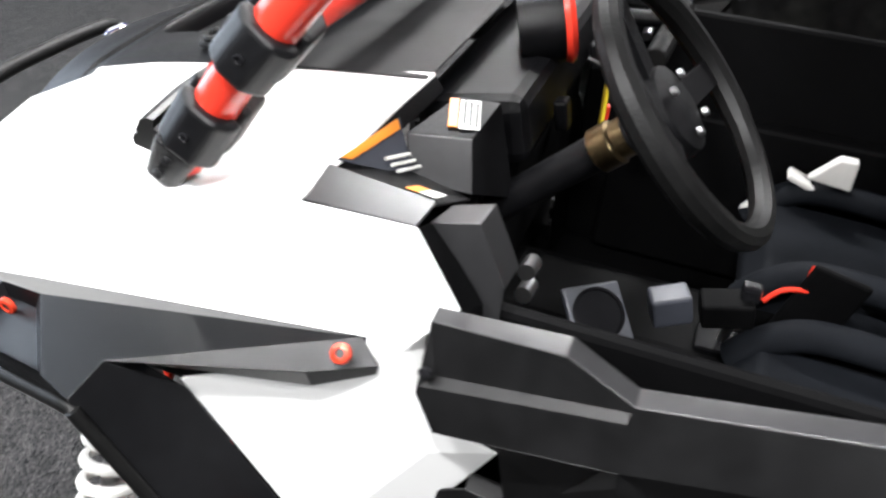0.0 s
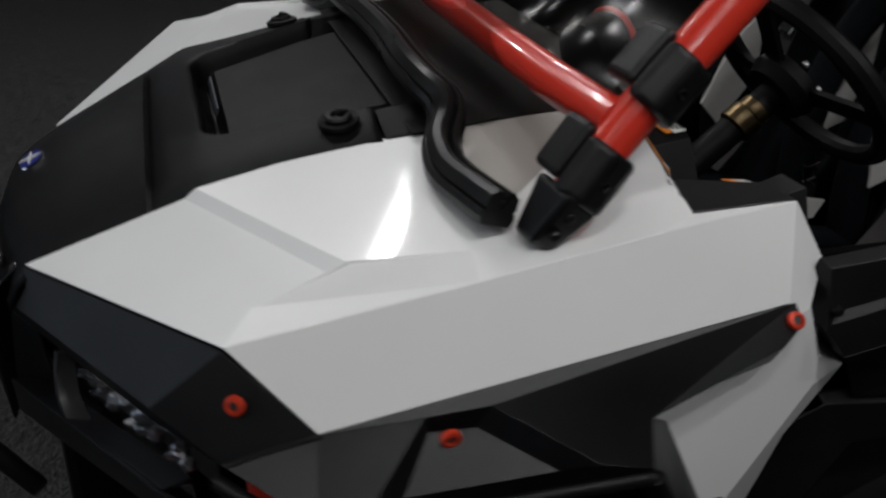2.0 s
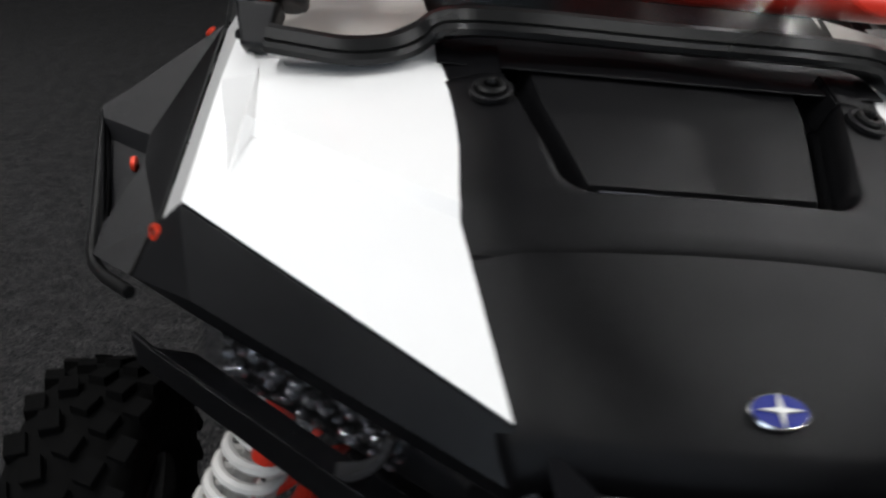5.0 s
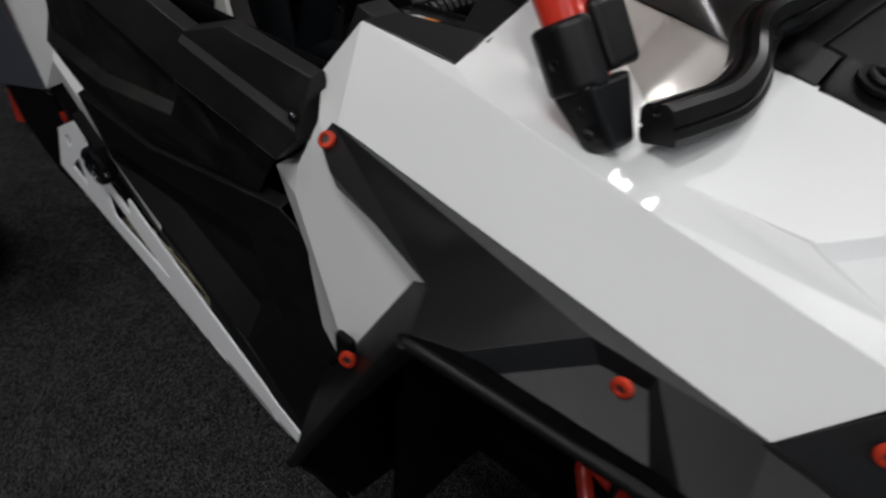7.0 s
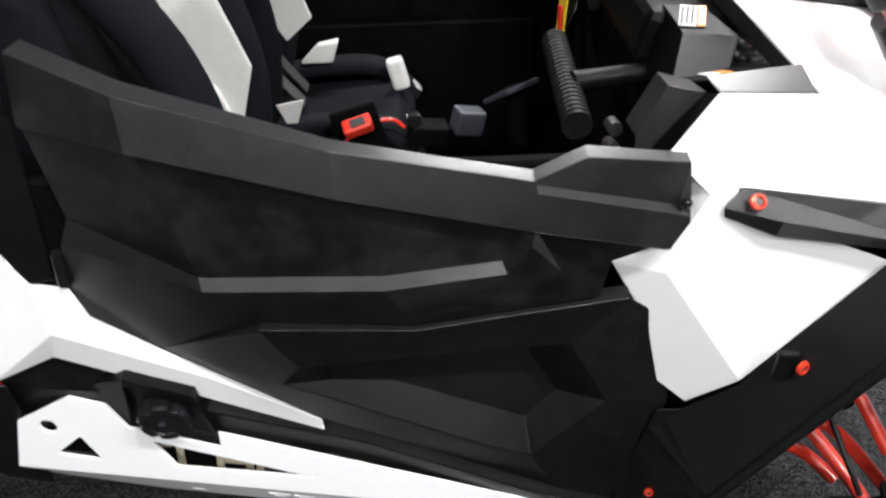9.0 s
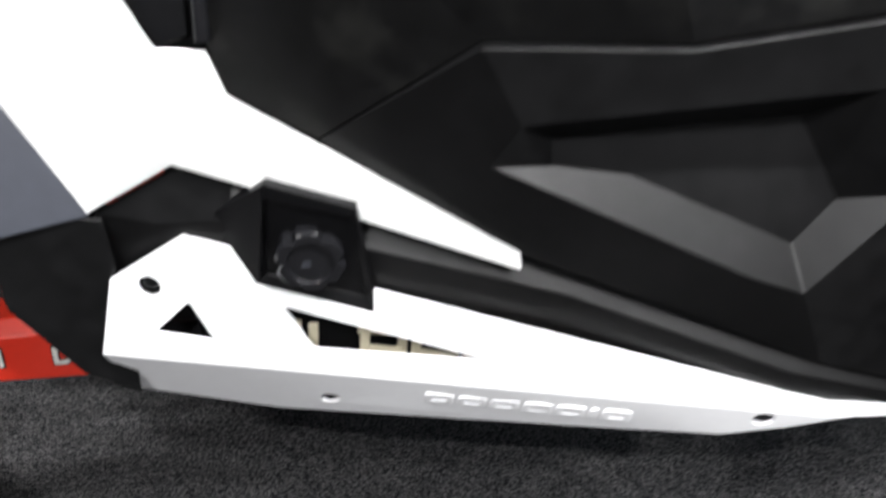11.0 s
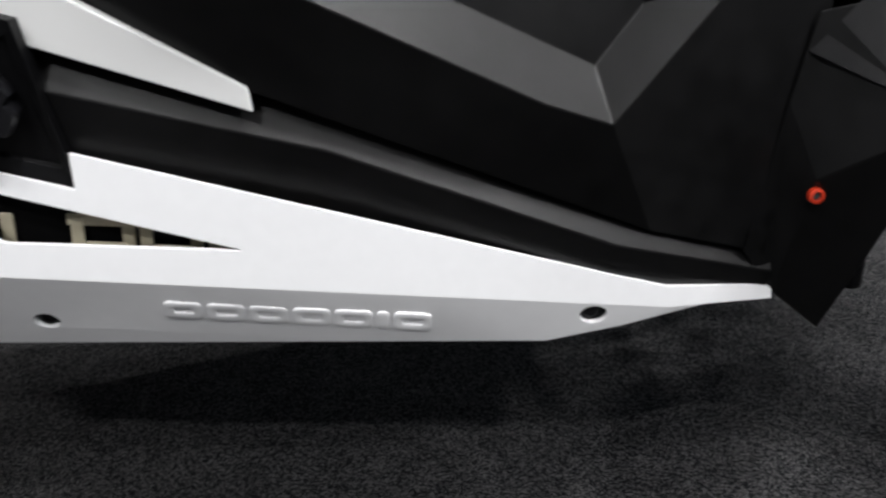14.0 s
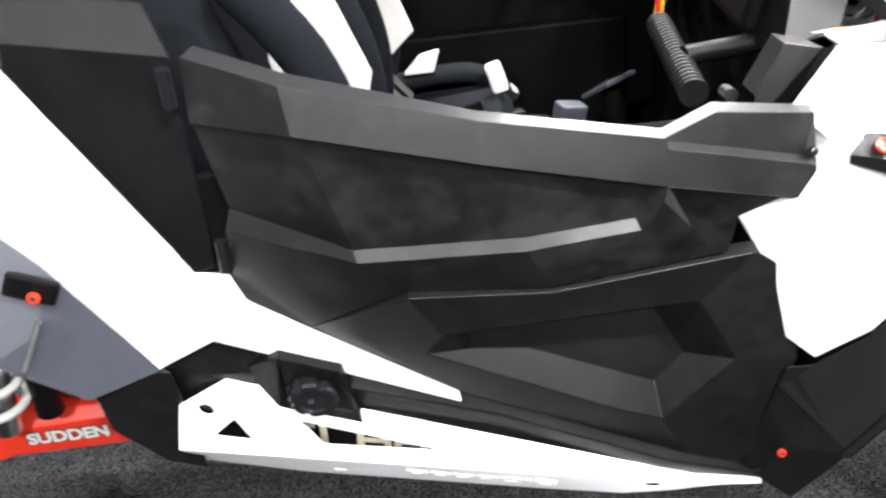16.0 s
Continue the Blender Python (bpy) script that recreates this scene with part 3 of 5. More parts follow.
def front_end():
    """Nose panel below the bonnet, headlights, brow and bumper tube."""
    p = {"a": (0.478, -0.225, 1.125), "b": (0.478, 0.225, 1.125), "c": (0.545, 0.20, 1.045), "d": (0.545, -0.20, 1.045),
         "e": (0.52, 0.24, 0.86), "f": (0.52, -0.24, 0.86)}
    nose = shell("nose_panel", p, ["a b c d", "c e f d"], GLOSS, vehicle, 1, 0.006, 0.004, inside=(0.2, 0, 0.9), label="gloss black nose panel with embossed plain lettering")
    n = Vector((0.08, 0, 0.067)).normalized()
    for k in range(7):
        y = -0.155 + k * 0.052
        t = Matrix.Translation((0.513, y, 1.087)) @ Matrix(((n.z * -1, 0, n.x), (0, 1, 0), (n.x, 0, n.z))).to_4x4()
        outer = rounded([(-0.017, -0.0225), (0.017, -0.0225), (0.017, 0.0225), (-0.017, 0.0225)], 0.007)
        slot = rounded([(-0.005, -0.010), (0.005, -0.010), (0.005, 0.010), (-0.005, 0.010)], 0.003)
        ridge = cut_plate([outer, slot], lambda px, pz: 0.0, 1)
        bmesh.ops.transform(ridge, matrix=t @ Matrix.Translation((0, 0, 0.003)) @ pose(0, 0, 0, 90, 0, 0), verts=ridge.verts)
        soften(part("lettering", ridge, SATIN, nose, "", True, 30), 0.005, 0.001, 2, 40)
    for s in (1, -1):
        lamp = shell("headlight", {"a": (0.452, 0.290, 1.058), "b": (0.283, 0.606, 1.132), "c": (0.262, 0.610, 1.010), "d": (0.440, 0.300, 0.965)},
                     ["a b c d"], LENS, vehicle, s, 0.003, 0.002, inside=(0.1, 0.2, 0.95), label="clear headlight lens over chrome reflectors")
        lamp.visible_shadow = False
        shell("housing", {"a": (0.420, 0.265, 1.060), "b": (0.245, 0.585, 1.135), "c": (0.228, 0.585, 0.990), "d": (0.405, 0.275, 0.950)},
              ["a b c d"], GLOSS, lamp, s, 0.003, 0.0, inside=(0.1, 0.2, 0.95), label="dark reflector housing")
        rnd = random.Random(7)
        for k in range(44):
            t, w = (k % 11 + 0.5) / 11, (k // 11 + 0.5) / 4
            t = 0.22 + 0.76 * t + 0.05 * (rnd.random() - 0.5)
            w += 0.25 * (rnd.random() - 0.5)
            top, low = Vector((0.440, 0.285, 1.052)).lerp(Vector((0.272, 0.598, 1.128)), t), Vector((0.426, 0.295, 0.985)).lerp(Vector((0.252, 0.600, 1.030)), t)
            at = top.lerp(low, w)
            big = 0.6 + 0.8 * rnd.random()
            tilt = Vector((0.8 + 0.5 * rnd.random(), (0.3 + 0.8 * rnd.random()) * s, 0.4 + 1.2 * rnd.random()))
            turned("reflector", [(0.003 * big, -0.012), (0.007 * big, -0.006), (0.009 * big, 0.002), (0.002 * big, 0.012)], (at.x, at.y * s, at.z), tilt, REFLECTOR, lamp, 5, sharp=2)
        tube("lamp_rim", spline([(0.408, s * 0.375, 1.078), (0.412, s * 0.385, 1.050), (0.408, s * 0.410, 1.022), (0.396, s * 0.440, 1.005)], 5), 0, SATIN, lamp, shape=[(-0.004, -0.013), (0.004, -0.013), (0.004, 0.013), (-0.004, 0.013)], up=(1, 0.6 * s, 0))
        shell("headlight_surround", {"a": (0.496, 0.220, 1.050), "b": (0.452, 0.292, 1.058), "c": (0.440, 0.302, 0.965), "d": (0.505, 0.235, 0.93)},
              ["a b c d"], BLACK, vehicle, s, 0.004, 0.002, inside=(0.1, 0.2, 0.9), label="black headlight surround")
        shell("headlight_brow", {"a": (0.505, 0.265, 0.960), "b": (0.300, 0.662, 1.090), "t": (0.282, 0.690, 1.100), "c": (0.270, 0.690, 1.045), "d": (0.500, 0.275, 0.905), "e": (0.452, 0.275, 0.958), "f": (0.262, 0.622, 1.060)},
              ["a b t c d", "a e f b"], FLARE, vehicle, s, 0.006, 0.004, inside=(0.1, 0.2, 0.8), label="black plastic strip below the headlight")
    half = [(0.50, -0.27, 0.74), (0.60, -0.245, 0.90), (0.640, -0.225, 1.04), (0.650, -0.190, 1.100), (0.654, -0.12, 1.112)]
    tube("bumper", spline(half + [(0.656, 0, 1.113)] + [(x, -y, z) for x, y, z in reversed(half)], 6), 0.016, RUBBER, vehicle, label="black front bumper hoop")
    block("front_core", (0.22, 0.44, 0.42), (0.36, 0, 0.78), BLACK, vehicle, None, 0.02)


front_end()


def windscreen():
    """Tinted half screen standing in a rubber channel that runs across the bonnet."""
    half = [(-0.094, 0.580, 1.350), (-0.084, 0.535, 1.349), (-0.073, 0.47, 1.348), (-0.080, 0.41, 1.355), (-0.100, 0.365, 1.372), (-0.105, 0.335, 1.390), (-0.092, 0.29, 1.402), (-0.09, 0.20, 1.405), (-0.10, 0.10, 1.402), (-0.105, 0, 1.400)]
    line = spline(half + [(x, -y, z) for x, y, z in half[-2::-1]], 4)
    sec = [(-0.021, -0.018), (0.021, -0.018), (0.025, -0.010), (0.024, -0.002), (0.0195, 0.0), (0.0235, 0.003), (0.021, 0.018), (0.013, 0.024), (0.005, 0.024), (0.003, 0.012), (-0.003, 0.012), (-0.005, 0.024), (-0.013, 0.024), (-0.021, 0.018), (-0.0235, 0.003), (-0.0195, 0.0), (-0.024, -0.002), (-0.025, -0.010)]
    tube("screen_seal", line, 0, SEAL, vehicle, label="black rubber channel along the windscreen foot", shape=sec, up=(-0.35, 0, 1), sharp=30)
    bm = bmesh.new()
    lo = [bm.verts.new(v) for v in line]
    hi = [bm.verts.new((-0.43 - 0.04 * (1 - abs(v.y) / 0.58), v.y * 0.96, 1.70)) for v in line]
    for k in range(len(line) - 1):
        bm.faces.new((lo[k], lo[k + 1], hi[k + 1], hi[k]))
    ob = soften(part("windscreen", bm, PANE, vehicle, "thin tinted clear plastic half windscreen", True), 0.004, 0)
    ob.visible_shadow = False
    # cowl under the screen
    shell("cowl", {"a": (-0.06, -0.34, 1.352), "b": (-0.06, 0.34, 1.352), "c": (-0.20, 0.345, 1.372), "d": (-0.36, 0.37, 1.400), "e": (-0.36, -0.37, 1.400), "f": (-0.20, -0.345, 1.372)},
          ["a b c f", "c d e f"], BLACK, vehicle, 1, 0.004, 0.003, inside=(-0.2, 0, 1.0), label="black cowl panel under the windscreen")



windscreen()


def cage():
    """Red tubes with black clamps."""
    R = 0.026
    for s in (1, -1):
        foot = Vector((-0.140, 0.605 * s, 1.335))
        joint = Vector((-0.222, 0.597 * s, 1.455))
        head = Vector((-0.70, 0.565 * s, 2.04))
        along = (joint - foot).normalized()
        post = tube("cage_post", [foot + along * 0.02, joint, joint + (head - joint) * 0.5, head], R, RED, vehicle, 20, "red powder-coated windscreen post")
        for at, ax in ((foot + along * 0.088, along), (joint + (head - joint).normalized() * 0.068, (head - joint).normalized())):
            for k, w in enumerate((s, -s)):
                far = 0.037 if k == 0 else 0.068
                half = [(0.0025 * w, 0.038), ((far - 0.019) * w, 0.037), (far * w, 0.016), (far * w, -0.017), ((far - 0.019) * w, -0.037), (0.0025 * w, -0.038)]
                mid = at - ax * (0.006 if k == 0 else -0.004)
                clamp = soften(part("clamp", sweep([mid - ax * 0.036, mid - ax * 0.027, mid + ax * 0.027, mid + ax * 0.036], 0, shape=half), FLARE, post, "black half of a tube clamp"), 0, 0.008, 3, angle=25)
                turned("clamp_bolt", [(0.006, 0), (0.006, 0.004), (0.004, 0.005), (0.003, 0.002)], mid + Vector((0.0, (far - 0.002) * w, 0.0)), (0.0, w, 0.0), GLOSS, clamp, 10)
        t3 = Matrix.Translation(foot + along * 0.020 + Vector((0.006, 0, 0))) @ frame_on(along)
        wedge = box_mesh((0.070, 0.056, 0.072), (0, 0, 0), None, 1.0)
        for v in wedge.verts:
            if v.co.z < 0:
                v.co.x *= 0.55
                v.co.y *= 0.7
        bmesh.ops.transform(wedge, matrix=t3, verts=wedge.verts)
        soften(part("foot", wedge, FLARE, post, "black wedge foot of the post"), 0, 0.008, 3, 25)
        for k in (0, 1):
            turned("foot_bolt", [(0.007, 0), (0.007, 0.005), (0.004, 0.007)], foot + along * (0.034 - 0.026 * k) + Vector((0.005, 0.026 * s, 0.0)), (0.2, s, 0.2), FLARE, post, 10)
        tube("cage_roof_rail", [head, head + Vector((-0.9, 0, 0.05)), head + Vector((-1.15, 0, -0.02))], R, RED, vehicle, 16, "red roof rail")
        tube("cage_rear_post", [(-1.92, 0.52 * s, 2.04), (-1.98, 0.56 * s, 1.4), (-1.9, 0.5 * s, 0.9)], R, RED, vehicle, 16, "red rear cage post")
    # unseen sheet over the cage, added to keep lamp light off the cabin
    roof = bmesh.new()
    grid = [[roof.verts.new((-0.78 - 0.12 * i, -0.5 + 0.125 * j, 2.055 + 0.02 * math.sin(math.pi * i / 10) + 0.018 * math.sin(math.pi * j / 8))) for j in range(9)] for i in range(10)]
    for i in range(9):
        for j in range(8):
            roof.faces.new((grid[i][j], grid[i][j + 1], grid[i + 1][j + 1], grid[i + 1][j]))
    soften(part("roof", roof, CABIN, vehicle, "black roof sheet out of view, added to shade the cabin", True), 0.008, 0)
    tube("cage_cross_bar", [(-0.218, 0.59, 1.456), (-0.202, 0.45, 1.460), (-0.202, -0.45, 1.460), (-0.218, -0.59, 1.456)], R, RED, vehicle, 20, "red cross bar behind the windscreen")


cage()


def dash():
    """Dashboard, side pods, gauge, labels, column and steering wheel."""
    for s in (1, -1):
        shell("dash_end", {"a": (-0.318, 0.622, 1.353), "b": (-0.457, 0.640, 1.369), "c": (-0.457, 0.580, 1.364), "d": (-0.325, 0.574, 1.374)},
              ["a b c d"], SATIN, vehicle, s, 0.004, 0.003, inside=(-0.4, 0.5, 1.1), label="black dash end trim beside the fender")
        shell("dash_slope", {"a": (-0.328, 0.572, 1.366), "b": (-0.455, 0.576, 1.356), "c": (-0.460, 0.464, 1.300), "d": (-0.360, 0.455, 1.325)}, ["a b c d"], BLACK, vehicle, s, 0.004, 0.003, inside=(-0.4, 0.45, 1.2), label="black sloping dash panel behind the warning label")
        a, b, d = Vector((-0.328, 0.572, 1.366)), Vector((-0.455, 0.576, 1.356)), Vector((-0.360, 0.455, 1.325))
        up = (b - a).cross(d - a).normalized()
        up = up if up.z > 0 else -up
        tag = lambda lo, hi, far: {k: a + (b - a) * u + (d - a) * v + up * 0.005 for k, u, v in (("a", lo, 0.06), ("b", hi, 0.06), ("c", hi, far), ("d", lo, far))}
        shell("warning_label", tag(0.66, 0.78, 0.24), ["a b c d"], ORANGE, vehicle, s, 0.0015, 0.0, inside=(-0.4, 0.45, 1.2), label="small orange warning label on the dash end")
        shell("warning_label", tag(0.79, 0.94, 0.24), ["a b c d"], LABEL, vehicle, s, 0.0015, 0.0, inside=(-0.4, 0.45, 1.2), label="small white warning label on the dash end")
        shell("dash_side", {"b": (-0.457, 0.636, 1.365), "e": (-0.520, 0.651, 1.281), "f": (-0.528, 0.61, 1.27), "c": (-0.460, 0.59, 1.345), "h": (-0.54, 0.635, 1.10), "i": (-0.53, 0.59, 1.10)}, ["b e f c", "e h i f"], CABIN, vehicle, s, 0.006, 0.003, inside=(-0.3, 0.5, 1.1), label="dark edge strut beside the dash")
        shell("dash_rim", {"a": (-0.323, 0.575, 1.366), "b": (-0.366, 0.352, 1.399), "c": (-0.379, 0.352, 1.380), "d": (-0.340, 0.565, 1.345)}, ["a b c d"], BLACK, vehicle, s, 0.006, 0.002, inside=(-0.2, 0.5, 1.2))
        bracket = {"a": (-0.458, 0.602, 1.350), "b": (-0.512, 0.598, 1.361), "c": (-0.546, 0.598, 1.285), "d": (-0.540, 0.598, 1.160), "e": (-0.508, 0.602, 1.160), "g": (-0.500, 0.604, 1.250), "b2": (-0.514, 0.548, 1.358), "a2": (-0.466, 0.552, 1.345), "c2": (-0.549, 0.548, 1.283)}
        shell("dash_bracket", bracket, ["a b c d e g", "a b b2 a2", "b c c2 b2"], SATIN, vehicle, s, 0.004, 0.002, inside=(-0.50, 0.45, 1.2), label="satin black bracket plate at the dash end")
        for k in range(2):
            turned("hinge_pin", [(0.011, 0), (0.011, 0.035)], (-0.550, 0.475 * s, 1.205 + 0.035 * k), (0, s, 0.2), STEEL, vehicle, 12)
    body = block("dashboard", (0.16, 0.70, 0.10), (-0.41, -0.02, 1.315), BLACK, vehicle, pose(0, 0, 0, 0, 12, 0), 0.02, "black plastic dashboard")
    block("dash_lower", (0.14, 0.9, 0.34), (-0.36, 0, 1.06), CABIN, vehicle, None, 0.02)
    for s in (1, -1):
        pod = shell("switch_pod", {"a": (-0.367, 0.452, 1.364), "b": (-0.446, 0.432, 1.365), "c": (-0.460, 0.460, 1.304), "d": (-0.382, 0.476, 1.312), "e": (-0.398, 0.355, 1.378), "f": (-0.455, 0.348, 1.378), "g": (-0.49, 0.36, 1.25)},
                    ["a e f b", "b f g c"], BLACK, vehicle, s, 0.004, 0.003, inside=(-0.40, 0.40, 1.28), label="black dash pod with warning labels")
        shell("pod_side", {"a": (-0.367, 0.453, 1.364), "b": (-0.446, 0.433, 1.365), "c": (-0.460, 0.461, 1.304), "d": (-0.382, 0.477, 1.312)}, ["a b c d"], SATIN, pod, s, 0.004, 0.003, inside=(-0.40, 0.40, 1.28), label="satin side face of the pod")
        n = Vector((-0.05, 0.16 * s, 0.98))
        lie = frame_on(n)
        block("warning_label", (0.026, 0.060, 0.002), (0, 0, 0), LABEL, pod, Matrix.Translation((-0.428, 0.392 * s, 1.3745)) @ lie, 0.0006, "white and orange warning label")
        block("warning_label", (0.012, 0.060, 0.002), (0, 0, 0), ORANGE, pod, Matrix.Translation((-0.407, 0.395 * s, 1.3745)) @ lie, 0.0006, "orange label band")
        for k in range(3):
            block("label_print", (0.004, 0.05, 0.001), (0, 0, 0), DARKBAR, pod, Matrix.Translation((-0.421 - 0.008 * k, 0.392 * s, 1.3762)) @ lie, 0.0003)
    shell("warning_label", {"a": (-0.328, 0.560, 1.371), "b": (-0.356, 0.447, 1.379), "c": (-0.386, 0.472, 1.318)}, ["a b c"], GREY, body, 1, 0.002, 0.0, inside=(-0.3, 0.4, 1.2), label="dark warning label with orange band")
    shell("label_band", {"a": (-0.331, 0.556, 1.373), "b": (-0.356, 0.455, 1.381), "c": (-0.362, 0.459, 1.371), "d": (-0.339, 0.543, 1.366)}, ["a b c d"], ORANGE, body, 1, 0.002, 0.0, inside=(-0.3, 0.4, 1.2), label="orange label band")
    for k in range(3):
        p0, p1 = Vector((-0.360, 0.505, 1.352)), Vector((-0.376, 0.470, 1.345))
        d = Vector((-0.006, -0.004, -0.009)) * k
        tube("label_print", [p0 + d + Vector((-0.004, 0.002, 0.002)), p1 + d + Vector((-0.004, 0.002, 0.002))], 0.0022, LABEL, body, 6)
    gauge = turned("gauge", [(0.05, -0.06), (0.055, 0.0), (0.052, 0.012)], (-0.47, 0.12, 1.412), (-1, -0.35, 0.22), BLACK, body, 28, "round gauge pod")
    turned("gauge_ring", [(0.056, 0.004), (0.060, 0.012), (0.054, 0.020), (0.044, 0.020), (0.044, 0.012)], (-0.472, 0.12, 1.412), (-1, -0.35, 0.22), RED, gauge, 28, "red bezel ring")
    turned("gauge_glass", [(0.043, 0.013), (0.043, 0.015)], (-0.472, 0.12, 1.412), (-1, -0.35, 0.22), LABEL, gauge, 28)
    block("key_tag", (0.006, 0.034, 0.105), (-0.545, 0.012, 1.236), YELLOW, vehicle, pose(0, 0, 0, 8, 0, 15), 0.003, "yellow hang tag on the key")
    block("key_tag", (0.007, 0.014, 0.07), (-0.551, 0.004, 1.215), RED, vehicle, pose(0, 0, 0, -6, 0, 15), 0.003, "red hang tag on the key")
    tube("key_ring", [(-0.543, 0.012, 1.288), (-0.540, 0.012, 1.315), (-0.505, 0.012, 1.325)], 0.003, STEEL, vehicle, 8)
    for k, y in enumerate((-0.05, -0.12, 0.2)):
        block("switch", (0.02, 0.03, 0.045), (-0.51, y, 1.31), BLACK, body, pose(0, 0, 0, 0, 12, 0), 0.004)
    # column and wheel
    axis = Vector((-0.725, 0.0, 0.689)).normalized()
    hub = Vector((-0.680, 0.352, 1.430))
    column = tube("steering_column", [hub - axis * 0.30, hub - axis * 0.05], 0.024, BLACK, vehicle, 16, "black steering column")
    turned("column_collar", [(0.025, 0), (0.030, 0.004), (0.030, 0.03), (0.026, 0.034), (0.026, 0.05)], hub - axis * 0.13, axis, BRASS, column, 18, "bronze metal collar")
    wheel_ring = bmesh.new()
    n, m, rr = 48, 10, 0.171
    rings = []
    for k in range(n):
        a = 2 * math.pi * k / n
        rad = rr * (1 - 0.06 * max(0.0, -math.sin(a)) ** 3)
        grip = 0.0165 + 0.002 * (abs(math.cos(a)) > 0.85)
        rings.append([wheel_ring.verts.new(((rad + grip * math.cos(2 * math.pi * j / m)) * math.cos(a), (rad + grip * math.cos(2 * math.pi * j / m)) * math.sin(a), grip * math.sin(2 * math.pi * j / m))) for j in range(m)])
    for k in range(n):
        for j in range(m):
            a, b = rings[k], rings[(k + 1) % n]
            wheel_ring.faces.new((a[j], b[j], b[(j + 1) % m], a[(j + 1) % m]))
    u = Vector((0, 1, 0))
    v = axis.cross(u)
    turn = Matrix.Translation(hub) @ Matrix((u, v, axis)).transposed().to_4x4()
    bmesh.ops.transform(wheel_ring, matrix=turn, verts=wheel_ring.verts)
    bmesh.ops.recalc_face_normals(wheel_ring, faces=wheel_ring.faces)
    wheel = part("steering_wheel", wheel_ring, RUBBER, vehicle, "black stitched steering wheel", True)
    for a in (0.15, math.pi - 0.15, -math.pi / 2):
        end = hub + (u * math.cos(a) + v * math.sin(a)) * 0.168
        tube("spoke", [hub - axis * 0.03, (hub - axis * 0.03).lerp(end, 0.6), end], 0, BLACK, wheel, shape=[(-0.018, -0.004), (0.018, -0.004), (0.018, 0.004), (-0.018, 0.004)], up=axis)
    turned("hub_pad", [(0.05, -0.04), (0.06, -0.02), (0.055, 0.0), (0.03, 0.008)], hub - axis * 0.01, axis, BLACK, wheel, 20)
    for k in range(4):
        q = math.pi / 4 + k * math.pi / 2
        dark_bolt(hub + (u * math.cos(q) + v * math.sin(q)) * 0.04, axis, wheel, 0.006)
    # passenger grab bar
    bar = tube("grab_bar", [(-0.44, -0.36, 1.27), (-0.60, -0.40, 1.275)], 0.018, BLACK, vehicle, 14, "black passenger grab bar with ribbed grip")
    grip_a, grip_b = Vector((-0.612, -0.52, 1.262)), Vector((-0.597, -0.20, 1.262))
    d = (grip_b - grip_a).normalized()
    prof = []
    for k in range(23):
        prof += [(0.0235, 0.014 * k), (0.0235, 0.014 * k + 0.008), (0.0210, 0.014 * k + 0.009), (0.0210, 0.014 * k + 0.013)]
    turned("grip", prof, grip_a, d, RUBBER, bar, 14, "ribbed rubber grip", sharp=20)


dash()


def bolster(name, line, y, half, thick, mat, parent):
    """A padded roll along points in x and z."""
    shape = [(half * math.cos(2 * math.pi * k / 12), thick * 0.6 * math.sin(2 * math.pi * k / 12)) for k in range(12)]
    return tube(name, spline([(x, y, z) for x, z in line], 5), 0, mat, parent, shape=shape, up=(1, 0, 0.3))


